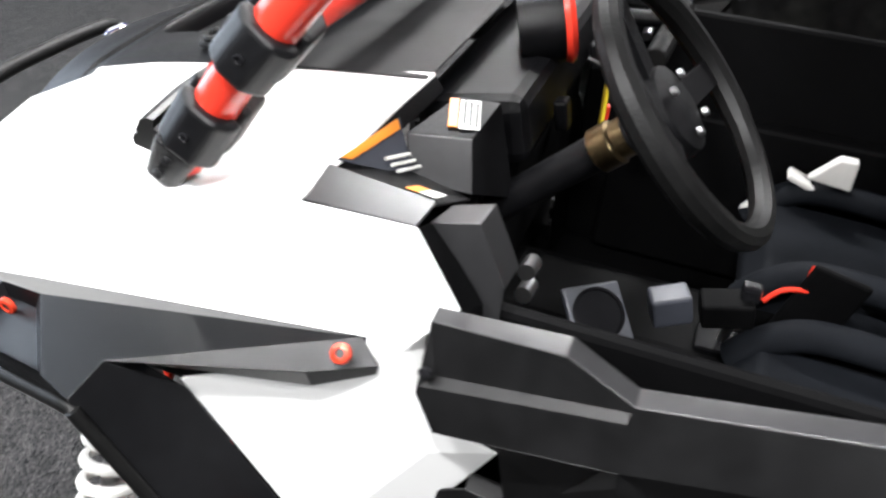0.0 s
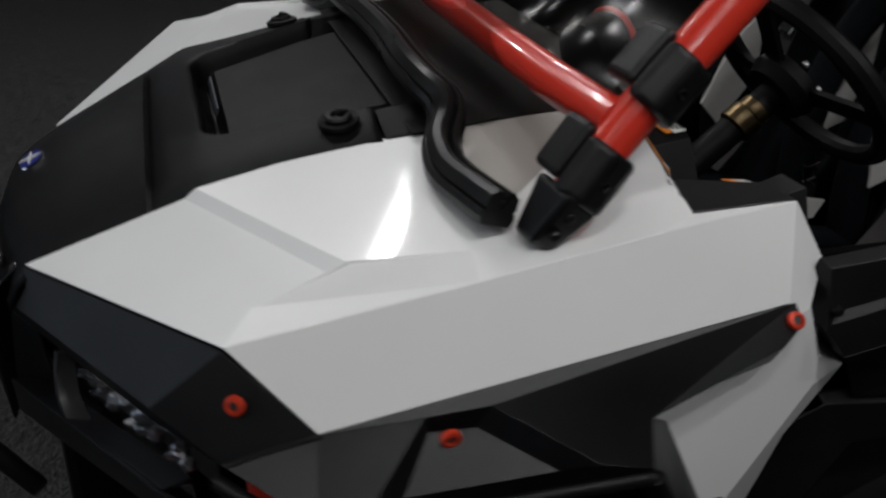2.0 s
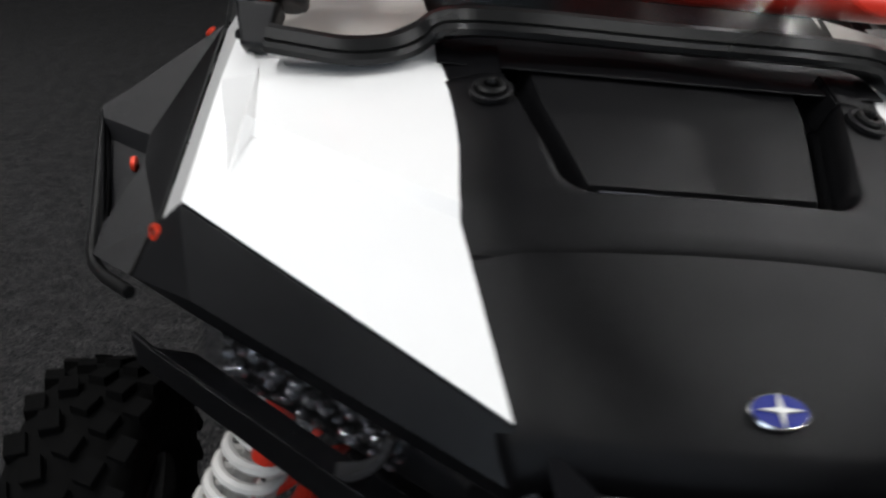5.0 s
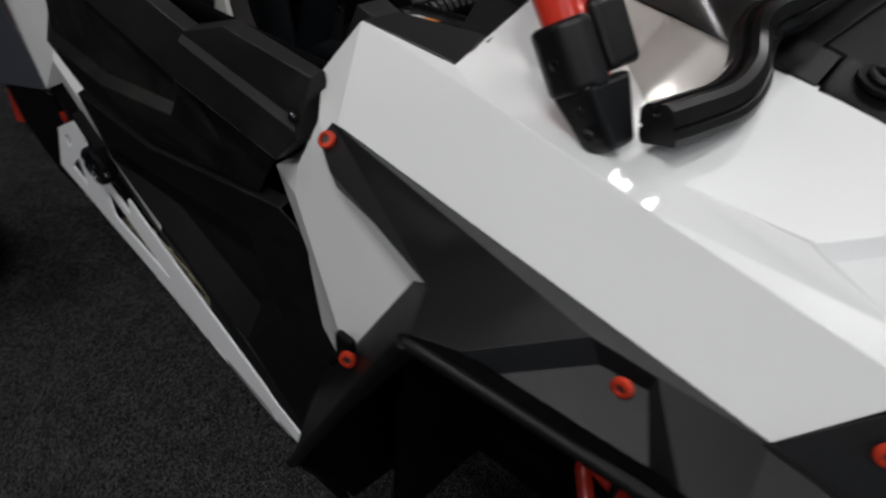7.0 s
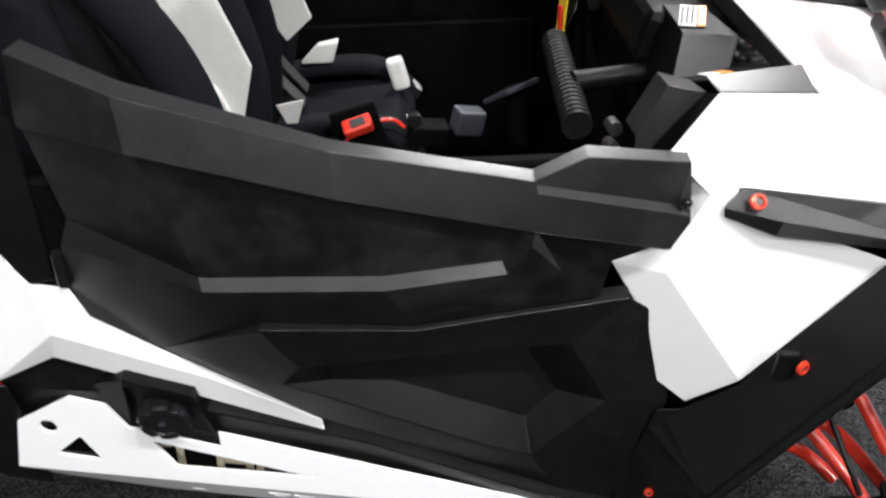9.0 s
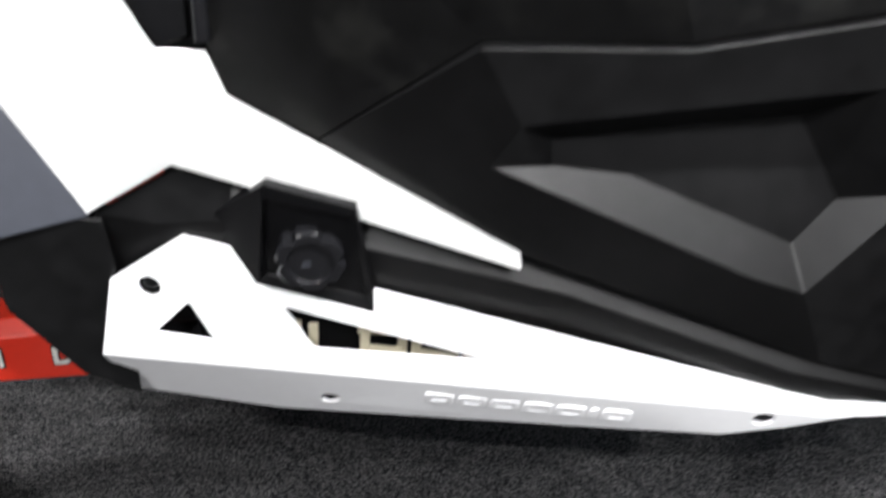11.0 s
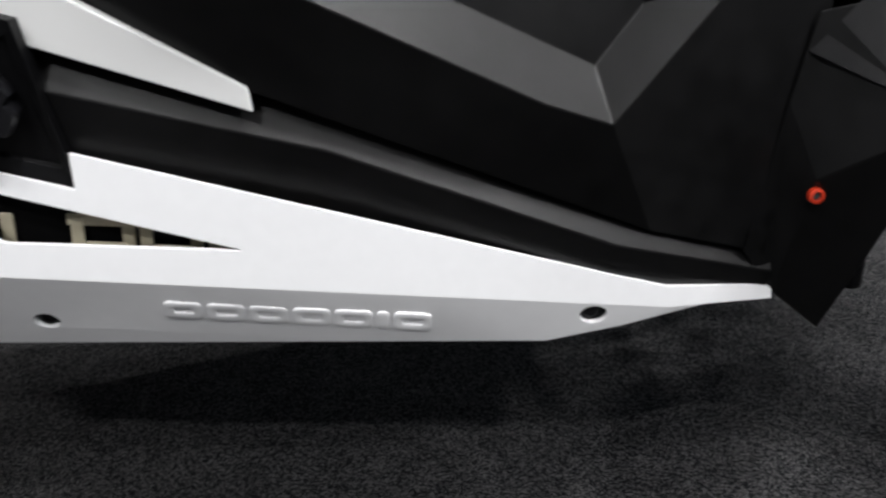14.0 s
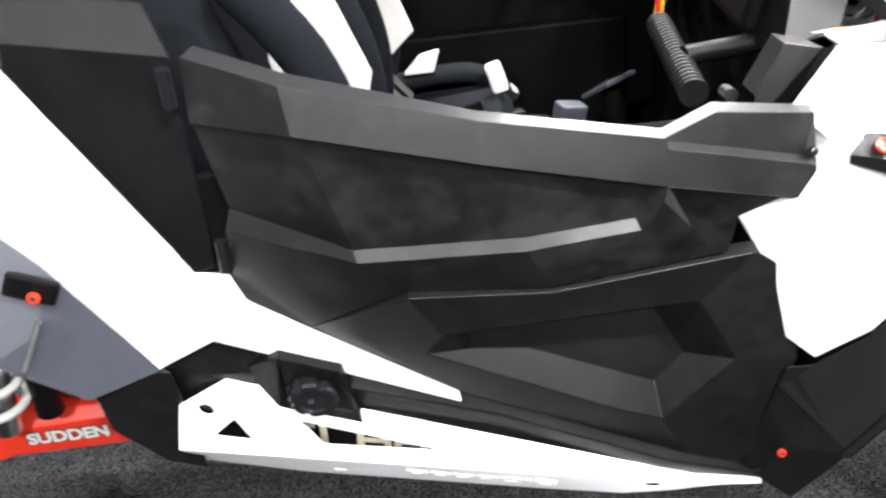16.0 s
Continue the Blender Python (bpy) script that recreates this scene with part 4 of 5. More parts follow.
def cabin():
    """Floor, tunnel, seats, harness and the rear wall of the cabin."""
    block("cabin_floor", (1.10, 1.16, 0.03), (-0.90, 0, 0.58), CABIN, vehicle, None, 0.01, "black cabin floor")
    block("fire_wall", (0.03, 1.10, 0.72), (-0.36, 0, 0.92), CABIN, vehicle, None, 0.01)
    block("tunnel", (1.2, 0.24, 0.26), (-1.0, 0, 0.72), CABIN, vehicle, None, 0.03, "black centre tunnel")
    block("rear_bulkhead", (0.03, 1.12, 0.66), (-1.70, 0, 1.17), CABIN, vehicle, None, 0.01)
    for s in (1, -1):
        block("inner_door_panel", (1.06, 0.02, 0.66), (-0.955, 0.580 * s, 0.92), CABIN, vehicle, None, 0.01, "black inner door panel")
    lie = Matrix.Translation((-0.622, 0.205, 0.965)) @ frame_on((-0.35, 0.45, 0.82))
    block("cup_plate", (0.105, 0.105, 0.014), (0, 0, 0), GREY, vehicle, lie, 0.004, "dark square plate with a round cup")
    turned("cup_stem", [(0.03, 0), (0.03, 0.12)], (-0.60, 0.19, 0.84), (-0.1, 0.1, 1), CABIN, vehicle, 12)
    turned("speaker_ring", [(0.046, -0.003), (0.046, 0.002), (0.042, 0.0025), (0.040, -0.0015), (0.010, -0.0022)], (-0.6255, 0.2095, 0.9735), (-0.35, 0.45, 0.82), GLOSS, vehicle, 26, "dark round cup bezel")
    block("control_box", (0.07, 0.05, 0.06), (-0.735, 0.10, 0.945), GREY, vehicle, pose(0, 0, 0, 0, 15, 20), 0.006, "grey control box")
    block("control_box", (0.09, 0.06, 0.05), (-0.83, 0.06, 0.94), CABIN, vehicle, pose(0, 0, 0, 0, 10, 10), 0.006)
    lever = tube("gear_lever", [(-0.84, 0.05, 0.84), (-0.85, 0.05, 0.93), (-0.86, 0.05, 0.97)], 0.009, STEEL, vehicle, 10, "short gear lever with dark knob")
    block("gear_knob", (0.035, 0.03, 0.035), (-0.862, 0.05, 0.98), GLOSS, lever, None, 0.008)
    block("gear_plate", (0.10, 0.07, 0.01), (-0.845, 0.05, 0.855), GLOSS, lever, None, 0.003)
    tube("red_cord", spline([(-0.885, 0.045, 0.965), (-0.91, 0.035, 0.990), (-0.95, 0.022, 0.992), (-0.994, 0.009, 0.980), (-1.02, 0.0, 0.95)]), 0.0045, RED, vehicle, 8, "red coiled cord")
    for s in (1, -1):
        y = 0.255 * s
        seat = new("seat")
        seat.parent = vehicle
        seat["label"] = "black and white bucket seat with harness"

        def pad(name, rows, mat, label=""):
            bm = bmesh.new()
            rings = []
            for x, z, w, t, lean in rows:
                rings.append([bm.verts.new((x + dx * t - lean * dz * t, y + wy * w, z + dz * t)) for dx, dz, wy in ((0, 1, -0.9), (0, 1.0, 0.9), (0, 0.5, 1.0), (0, -0.6, 1.0), (0, -1, 0.8), (0, -1, -0.8), (0, -0.6, -1.0), (0, 0.5, -1.0))])
            for a, b in zip(rings, rings[1:]):
                for k in range(8):
                    bm.faces.new((a[k], a[(k + 1) % 8], b[(k + 1) % 8], b[k]))
            bm.faces.new(rings[0])
            bm.faces.new(rings[-1])
            bmesh.ops.recalc_face_normals(bm, faces=bm.faces)
            ob = soften(part(name, bm, mat, seat, label), 0, 0.02, 3, 25)
            return ob

        pad("cushion", [(-0.86, 0.84, 0.16, 0.03, 0), (-0.90, 0.87, 0.17, 0.05, 0), (-1.10, 0.84, 0.18, 0.07, 0), (-1.30, 0.82, 0.17, 0.07, 0)], FABRIC)
        back = bmesh.new()
        rings = []
        for x, z, w in ((-1.32, 0.83, 0.165), (-1.39, 1.05, 0.18), (-1.45, 1.35, 0.18), (-1.48, 1.58, 0.15), (-1.49, 1.72, 0.12), (-1.50, 1.80, 0.09)):
            rings.append([back.verts.new((x + dx, y + wy * w, z)) for dx, wy in ((0.02, -0.5), (0.02, 0.5), (0.09, 0.85), (0.05, 1.0), (-0.09, 1.0), (-0.11, 0.7), (-0.11, -0.7), (-0.09, -1.0), (0.05, -1.0), (0.09, -0.85))])
        for a, b in zip(rings, rings[1:]):
            for k in range(10):
                back.faces.new((a[k], a[(k + 1) % 10], b[(k + 1) % 10], b[k]))
        back.faces.new(rings[0])
        back.faces.new(rings[-1])
        bmesh.ops.recalc_face_normals(back, faces=back.faces)
        soften(part("backrest", back, FABRIC, seat), 0, 0.02, 3, 30)
        for w in (1, -1):
            yy = y + 0.165 * w
            # side bolsters of back and cushion, with white vinyl fields
            bolster("back_bolster", [(-1.24, 0.92), (-1.20, 1.05), (-1.19, 1.20), (-1.23, 1.36), (-1.32, 1.50)], yy, 0.035, 0.075, FABRIC, seat)
            bolster("cushion_bolster", [(-0.86, 0.86), (-0.90, 0.91), (-0.97, 0.95), (-1.10, 0.95), (-1.25, 0.93)], yy, 0.034, 0.045, FABRIC, seat)
            if w * s < 0:
                yp, pts = yy - 0.040 * w, ((-1.200, 1.085), (-1.165, 1.20), (-1.215, 1.36), (-1.35, 1.40), (-1.385, 1.165))
            else:
                yp, pts = yy - 0.040 * w, ((-1.11, 1.10), (-1.18, 1.04), (-1.265, 1.18), (-1.235, 1.36), (-1.165, 1.28))
            shell("side_panel", {str(k): (x, yp, z) for k, (x, z) in enumerate(pts)}, ["0 1 2 3 4"], SEATWHITE, seat, 1, 0.012, 0.004, inside=(-1.25, yy, 1.2), label="white vinyl side panel")
            if w * s > 0:
                corners = ((-1.155, 0.975), (-1.105, 1.025), (-1.05, 1.035), (-1.07, 0.975)) if s > 0 else ((-0.949, 0.995), (-1.000, 1.055), (-1.037, 1.055), (-1.041, 0.985))
                if s > 0:
                    block("bolster_end", (0.044, 0.036, 0.085), (-0.900, 0.340, 0.962), SEATWHITE, seat, pose(0, 0, 0, 0, -14, 0), 0.010, "white vinyl bolster end")
                else:
                    block("side_panel", (0.065, 0.05, 0.014), (-0.945, yy, 0.975), SEATWHITE, seat, pose(0, 0, 0, 0, -20, 0), 0.006, "white vinyl side panel")
                shell("side_panel", {str(k): (x, yy - 0.036 * w, z) for k, (x, z) in enumerate(corners)}, ["0 1 2 3"], SEATWHITE, seat, 1, 0.03, 0.006, inside=(-1.0, yy + 0.3 * w, 1.0), label="white vinyl side panel")
                turned("seat_cap", [(0.026, -0.01), (0.028, 0.004), (0.020, 0.010)], (-0.862, yy + 0.006 * w, 0.885), (0.8, 0.5 * w, 0.6), SEATWHITE, seat, 16, "white vinyl bolster end")
        if s > 0:
            shell("bolster_flap", {"a": (-1.169, 0.053, 1.026), "b": (-1.105, 0.053, 1.037), "c": (-1.125, 0.053, 0.98), "d": (-1.150, 0.053, 0.98)}, ["a b c d"], SEATWHITE, seat, 1, 0.006, 0.002, inside=(-1.1, 0.3, 1.0), label="white vinyl flap on the bolster")
        for w in (1, -1) if s > 0 else (-1,):
            tube("harness_strap", spline([(-1.40, y + 0.045 * w, 1.62), (-1.27, y + 0.045 * w, 1.40), (-1.22, y + 0.045 * w, 1.10), (-1.13, y + 0.04 * w, 0.95)]), 0, STRAP, seat, shape=[(-0.024, -0.002), (0.024, -0.002), (0.024, 0.002), (-0.024, 0.002)], up=(1, 0, 0.4))
            block("buckle", (0.016, 0.045, 0.035), (-1.245, y + 0.045 * w, 1.33), CHROME, seat, pose(0, 0, 0, 0, -22, 0), 0.005, "chrome harness buckle")
    # belt fittings on the tunnel: the red one faces the passenger, its black stalk the driver
    block("release_stalk", (0.104, 0.014, 0.200), (-0.974, 0.017, 0.939), CABIN, vehicle, pose(0, 0, 0, 0, -15, 4), 0.006, "black belt stalk")
    release = block("harness_release", (0.066, 0.036, 0.030), (-0.984, -0.012, 1.002), RED, vehicle, pose(0, 0, 0, 28, -15, 8), 0.006, "red harness release buckle")
    block("release_slot", (0.034, 0.020, 0.004), (-0.984, -0.0195, 1.0165), DARKBAR, release, pose(0, 0, 0, 28, -15, 8), 0.001)
    stalk = tube("belt_stalk", [(-1.22, -0.03, 0.84), (-1.215, -0.03, 0.95), (-1.20, -0.03, 1.03)], 0, STRAP, vehicle, shape=[(-0.018, -0.003), (0.018, -0.003), (0.018, 0.003), (-0.018, 0.003)], up=(1, 0, 0.4), label="dark webbing stalk with chrome buckle")
    for dx, dz, w, h in ((-0.018, 0, 0.006, 0.044), (0.018, 0, 0.006, 0.044), (0, 0.020, 0.040, 0.008), (0, -0.018, 0.040, 0.006)):
        block("belt_buckle", (w, 0.008, h), (-1.198 + dx, -0.036, 1.050 + dz), CHROME, stalk, pose(0, 0, 0, 10, 18, 0), 0.002)


cabin()


def door(s):
    """Half door: band along the top, sunken middle with a ledge, nose at the front."""
    p = {
        "a": (-1.364, 0.60, 1.442), "b": (-1.214, 0.68, 1.415), "c": (-0.953, 0.74, 1.362), "d": (-0.706, 0.728, 1.301), "e": (-0.637, 0.715, 1.325), "f": (-0.496, 0.69, 1.296),
        "g": (-0.494, 0.720, 1.222), "n2": (-0.583, 0.694, 1.142), "n3": (-0.660, 0.724, 1.150), "dp": (-0.703, 0.735, 1.300), "gp": (-0.510, 0.708, 1.242), "tb": (-0.520, 0.735, 1.190), "tc": (-0.522, 0.716, 1.186), "n4c": (-0.702, 0.742, 1.238), "n4": (-0.705, 0.756, 1.242), "dg": (-0.703, 0.742, 1.292), "gg": (-0.497, 0.719, 1.232),
        "t0": (-1.374, 0.615, 1.346), "t1": (-1.204, 0.712, 1.353), "tm": (-0.948, 0.765, 1.309),
        "i0": (-1.374, 0.604, 1.338), "i1": (-1.200, 0.697, 1.343), "im": (-0.948, 0.750, 1.298), "i4": (-0.722, 0.742, 1.236),
        "ll": (-1.372, 0.622, 1.158), "gl": (-1.146, 0.738, 1.152), "gk": (-0.900, 0.770, 1.168), "ge": (-0.738, 0.752, 1.173), "gu": (-0.708, 0.752, 1.217),
        "jl": (-1.36, 0.604, 1.190), "kl": (-1.152, 0.722, 1.166), "kk": (-0.900, 0.755, 1.182), "ke": (-0.744, 0.738, 1.186),
        "w5": (-1.397, 0.60, 1.063), "db": (-1.378, 0.61, 1.007), "w4": (-1.277, 0.63, 0.952), "lr": (-1.083, 0.722, 1.080), "lm": (-0.862, 0.728, 1.068), "lk": (-0.600, 0.712, 1.092),
        "at": (-1.35, 0.572, 1.448), "bt": (-1.21, 0.650, 1.422), "ct": (-0.953, 0.716, 1.366), "dt": (-0.706, 0.706, 1.306), "et": (-0.637, 0.689, 1.329), "ft": (-0.496, 0.668, 1.299), "gt": (-0.49, 0.66, 1.229),
    }
    faces = ["a b t1 t0", "b c tm t1", "c d dp dg n4 tm", "d e f gp dp", "dp gp gg dg", "f g gg gp", "dg gg tb n4", "gg g tb", "n4 tb tc n4c", "n4c tc n2 n3", "tb g gt n2 tc", "t0 t1 i1 i0", "t1 tm im i1", "tm n4 i4 im", "i0 i1 kl jl", "i1 im kk kl", "im i4 ke kk",
             "jl kl gl ll", "kl kk gk gl", "kk ke ge gk", "n4 n4c n3 gu", "i4 n4 gu ge ke", "ll gl lr w4 db w5", "gl gk lm lr", "gk ge gu n3 n2 lk lm",
             "f ft gt g"]
    ob = shell("door", p, faces, DUSTY if s < 0 else DOOR, vehicle, s, 0.006, 0.0025, inside=(-0.95, 0.0, 1.05), label="black moulded half door, closed", sharp=18, angle=12)
    shell("door_top_trim", {k: p[k] for k in ("a", "b", "c", "d", "e", "f", "at", "bt", "ct", "dt", "et", "ft")}, ["a at bt b", "b bt ct c", "c ct dt d", "d dt et e", "e et ft f"], SATIN, ob, s, 0.005, 0.002,
          inside=(-0.95, 0.6, 1.0), label="satin black top edge of the door")
    turned("bolt", [(0.007, -0.004), (0.007, 0.003), (0.004, 0.005)], (-0.502, 0.716 * s, 1.250), (0.3, s, 0.1), GLOSS, ob, 12, "small dark bolt at the door nose")
    for z in (1.40, 1.10):
        turned("hinge", [(0.011, -0.03), (0.011, 0.03)], (-1.395, 0.605 * s, z), (0.1, 0, 1), GLOSS, ob, 12)
    return ob


def lower_side(s):
    """Body side below the door with its faceted hollow, sill and front sill end."""
    p = {
        "w4": (-1.277, 0.626, 0.948), "lr": (-1.083, 0.735, 1.076), "lm": (-0.862, 0.735, 1.062), "lk": (-0.555, 0.712, 1.086), "k2": (-0.490, 0.692, 1.026), "k3": (-0.462, 0.690, 0.893), "k4": (-0.462, 0.698, 0.846),
        "lb": (-0.627, 0.685, 0.612), "le": (-0.50, 0.70, 0.58), "tt": (-1.037, 0.652, 0.790),
        "r1": (-1.075, 0.704, 0.933), "rb": (-0.750, 0.712, 0.768), "rt": (-0.683, 0.713, 0.743), "rr": (-0.568, 0.716, 0.875), "u2": (-0.635, 0.714, 1.003), "ul": (-1.040, 0.722, 0.985),
        "q1": (-1.00, 0.690, 0.925), "pl": (-0.904, 0.676, 0.902), "pi": (-0.690, 0.670, 0.793), "ur": (-0.640, 0.664, 0.850), "tr": (-0.699, 0.655, 0.958), "tl": (-1.0, 0.680, 0.955),
        "lrT": (-1.083, 0.70, 1.084), "lmT": (-0.862, 0.70, 1.07), "lkT": (-0.555, 0.69, 1.094), "w4T": (-1.277, 0.60, 0.958),
    }
    faces = ["w4 lr ul r1 tt", "lr lm lk u2 ul", "lk k2 k3 k4 rr u2", "k4 le lb rt rr", "r1 rb rt lb tt", "r1 q1 pl pi rt rb", "rt pi ur rr", "rr ur tr u2", "u2 tr tl ul", "ul tl q1 r1", "q1 tl tr ur pi pl",
             "w4 w4T lrT lr", "lr lrT lmT lm", "lm lmT lkT lk"]
    ob = shell("body_side", p, faces, DOOR, vehicle, s, 0.006, 0.005, inside=(-0.9, 0.0, 0.8), label="black lower body side with faceted hollow", sharp=14, angle=10)
    # the sill below
    q = {"x0": (-1.585, 0.588, 0.851), "x1": (-1.470, 0.595, 0.910), "h0": (-1.40, 0.590, 0.889), "a": (-1.229, 0.604, 0.843), "b": (-1.032, 0.626, 0.780), "c": (-0.62, 0.670, 0.618), "d": (-0.488, 0.692, 0.575),
         "y0": (-1.60, 0.560, 0.74), "m0": (-1.40, 0.612, 0.84), "m1": (-1.23, 0.635, 0.800), "m2": (-0.963, 0.655, 0.722), "m3": (-0.665, 0.688, 0.60), "m4": (-0.488, 0.70, 0.556),
         "z0": (-1.60, 0.555, 0.66), "z1": (-1.23, 0.592, 0.67), "z2": (-0.963, 0.621, 0.62), "z3": (-0.665, 0.665, 0.53), "z4": (-0.488, 0.688, 0.52), "mm": (-1.50, 0.598, 0.835)}
    sill = shell("sill", q, ["x0 x1 h0 m0 mm", "h0 a m1 m0", "a b m2 m1", "b c m3 m2", "c d m4 m3", "x0 mm m0 z1 z0 y0", "m0 m1 z1", "m1 m2 z2 z1", "m2 m3 z3 z2", "m3 m4 z4 z3"], DOOR, vehicle, s, 0.006, 0.005,
                 inside=(-1.0, 0.2, 0.7), label="black moulded sill", sharp=16, angle=10)
    # black front end of the sill below the wheel arch
    k = {"tp": (-0.440, 0.715, 0.845), "k4": (-0.482, 0.708, 0.838), "k2": (-0.418, 0.829, 0.752), "k2b": (-0.402, 0.800, 0.712), "k1": (-0.424, 0.70, 0.475), "k5": (-0.482, 0.692, 0.525), "k6": (-0.527, 0.700, 0.585), "mid": (-0.478, 0.738, 0.675), "k7": (-0.50, 0.705, 0.75)}
    end = shell("sill_end", k, ["tp k2 mid k7 k4", "k2 k2b k1 k5 mid", "k7 mid k5 k6"], DOOR, vehicle, s, 0.006, 0.004, inside=(-0.6, 0.3, 0.65), label="black plastic mud guard at the sill end")
    bolt((-0.477, 0.738 * s, 0.660), (-0.1, s, 0.1), end, 0.0085)
    block("side_core", (0.92, 0.05, 0.42), (-0.98, 0.54 * s, 0.82), CABIN, vehicle, None, 0.01)
    return ob


def rock_guard(s):
    """White slider plate with windows cut through it."""
    def lift(x, z):
        y = 0.600 + 0.081 * (x + 1.583)
        crease = 0.639 - 0.1205 * (x + 1.62)
        if z < crease - 0.002:
            y -= (crease - z) * (0.42 - 0.38 * (x + 1.10))
        if z > crease + 0.004:
            y -= (z - crease) * 0.05
        return y + 0.006

    crease = lambda x: 0.639 - 0.1205 * (x + 1.62)
    top = [(-1.583, 0.758), (-1.473, 0.820), (-1.413, 0.801), (-1.386, 0.745), (-1.229, 0.696), (-1.227, 0.735), (-0.664, 0.560), (-0.602, 0.542), (-0.484, 0.538)]
    xs = [-0.484, -0.60, -0.72, -0.85, -1.0, -1.15, -1.3, -1.45, -1.60]
    edge = [(x, crease(x)) for x in xs[1:]]
    upper = top + [(-0.482, 0.519)] + [(-0.56, 0.517)] + edge + [(-1.620, 0.639)]
    tri = rounded([(-1.481, 0.721), (-1.455, 0.658), (-1.537, 0.674)], 0.006)
    win = rounded([(-1.352, 0.711), (-1.319, 0.643), (-1.066, 0.617)], 0.006)
    bm = cut_plate([upper, tri, win, ring_of(-1.531, 0.746, 0.0155, 0.0155)], lift, s)
    lower = [(-0.56, 0.517)] + edge + [(-1.620, 0.639), (-1.618, 0.528), (-1.397, 0.487), (-0.900, 0.477), (-0.735, 0.471), (-0.650, 0.491)]
    b2 = cut_plate([lower, ring_of(-1.311, 0.528, 0.0155, 0.0125), ring_of(-0.684, 0.510, 0.0155, 0.0125)], lift, s)
    me = bpy.data.meshes.new("bit")
    b2.to_mesh(me)
    b2.free()
    bm.from_mesh(me)
    bmesh.ops.remove_doubles(bm, verts=bm.verts, dist=0.0008)
    ob = soften(part("rock_guard", bm, GUARD, vehicle, "white moulded rock slider with cut-out windows", True, 180), 0.006, 0.002, 2, 7, True)
    for x, z, dy in ((-1.531, 0.746, 0.012), (-1.311, 0.528, 0.02), (-0.684, 0.510, 0.02)):
        turned("bolt", [(0.0135, 0), (0.0135, 0.003), (0.010, 0.005), (0.006, 0.005), (0.005, 0.002)], (x, (lift(x, z) - 0.014) * s, z), (0, s, -0.1), GLOSS, ob, 16, "dark recessed bolt")
    # embossed name as plain raised shapes: rounded ridges round a slot
    for k in range(7):
        wide = 0.014 if k == 5 else 0.043
        x = (-1.147, -1.099, -1.052, -1.004, -0.957, -0.924, -0.890)[k]
        z = crease(x) - 0.040
        tilt = math.degrees(math.atan(0.42 - 0.38 * (x + 1.10)))
        t = Matrix.Translation((x, lift(x, z) * s, z)) @ pose(0, 0, 0, -tilt * s, 6.9, 4.6 * s)
        outer = rounded([(-wide / 2, -0.0145), (wide / 2, -0.0145), (wide / 2, 0.0145), (-wide / 2, 0.0145)], 0.007)
        slot = rounded([(-wide / 2 + 0.010, -0.0045), (wide / 2 - 0.010, -0.0045), (wide / 2 - 0.010, 0.0045), (-wide / 2 + 0.010, 0.0045)], 0.003)
        ridge = cut_plate([outer] if k == 5 else [outer, slot], lambda px, pz: 0.0022, s)
        bmesh.ops.transform(ridge, matrix=t, verts=ridge.verts)
        soften(part("lettering", ridge, GUARD, ob, "", True, 30), 0.004, 0.0009, 2, 40)
    # black rail behind the windows with plain cream blocks
    rail = block("frame_rail", (1.0, 0.02, 0.13), (-1.12, 0.575 * s, 0.63), GLOSS, vehicle, pose(0, 0, 0, 0, 5.5, 4.6 * s), 0.006, "black frame rail behind the slider")
    for k in range(7):
        x = -1.444 + k * 0.0735
        t = Matrix.Translation((x, (0.590 + 0.081 * (x + 1.33)) * s, 0.629 - 0.118 * (x + 1.33))) @ pose(0, 0, 0, 0, 6.2, 4.6 * s)
        bars = [(0.014, 0.080, -0.027, 0.0), (0.068, 0.015, 0.0, -0.033)]
        if k != 2:
            bars += [(0.014, 0.080, 0.027, 0.0), (0.068, 0.013, 0.0, 0.033), (0.050, 0.011, 0.0, 0.001)]
        for wide, high, dx, dz in bars:
            block("lettering", (wide, 0.004, high), (dx, 0, dz), GOLD, rail, t, 0.001)
    return ob


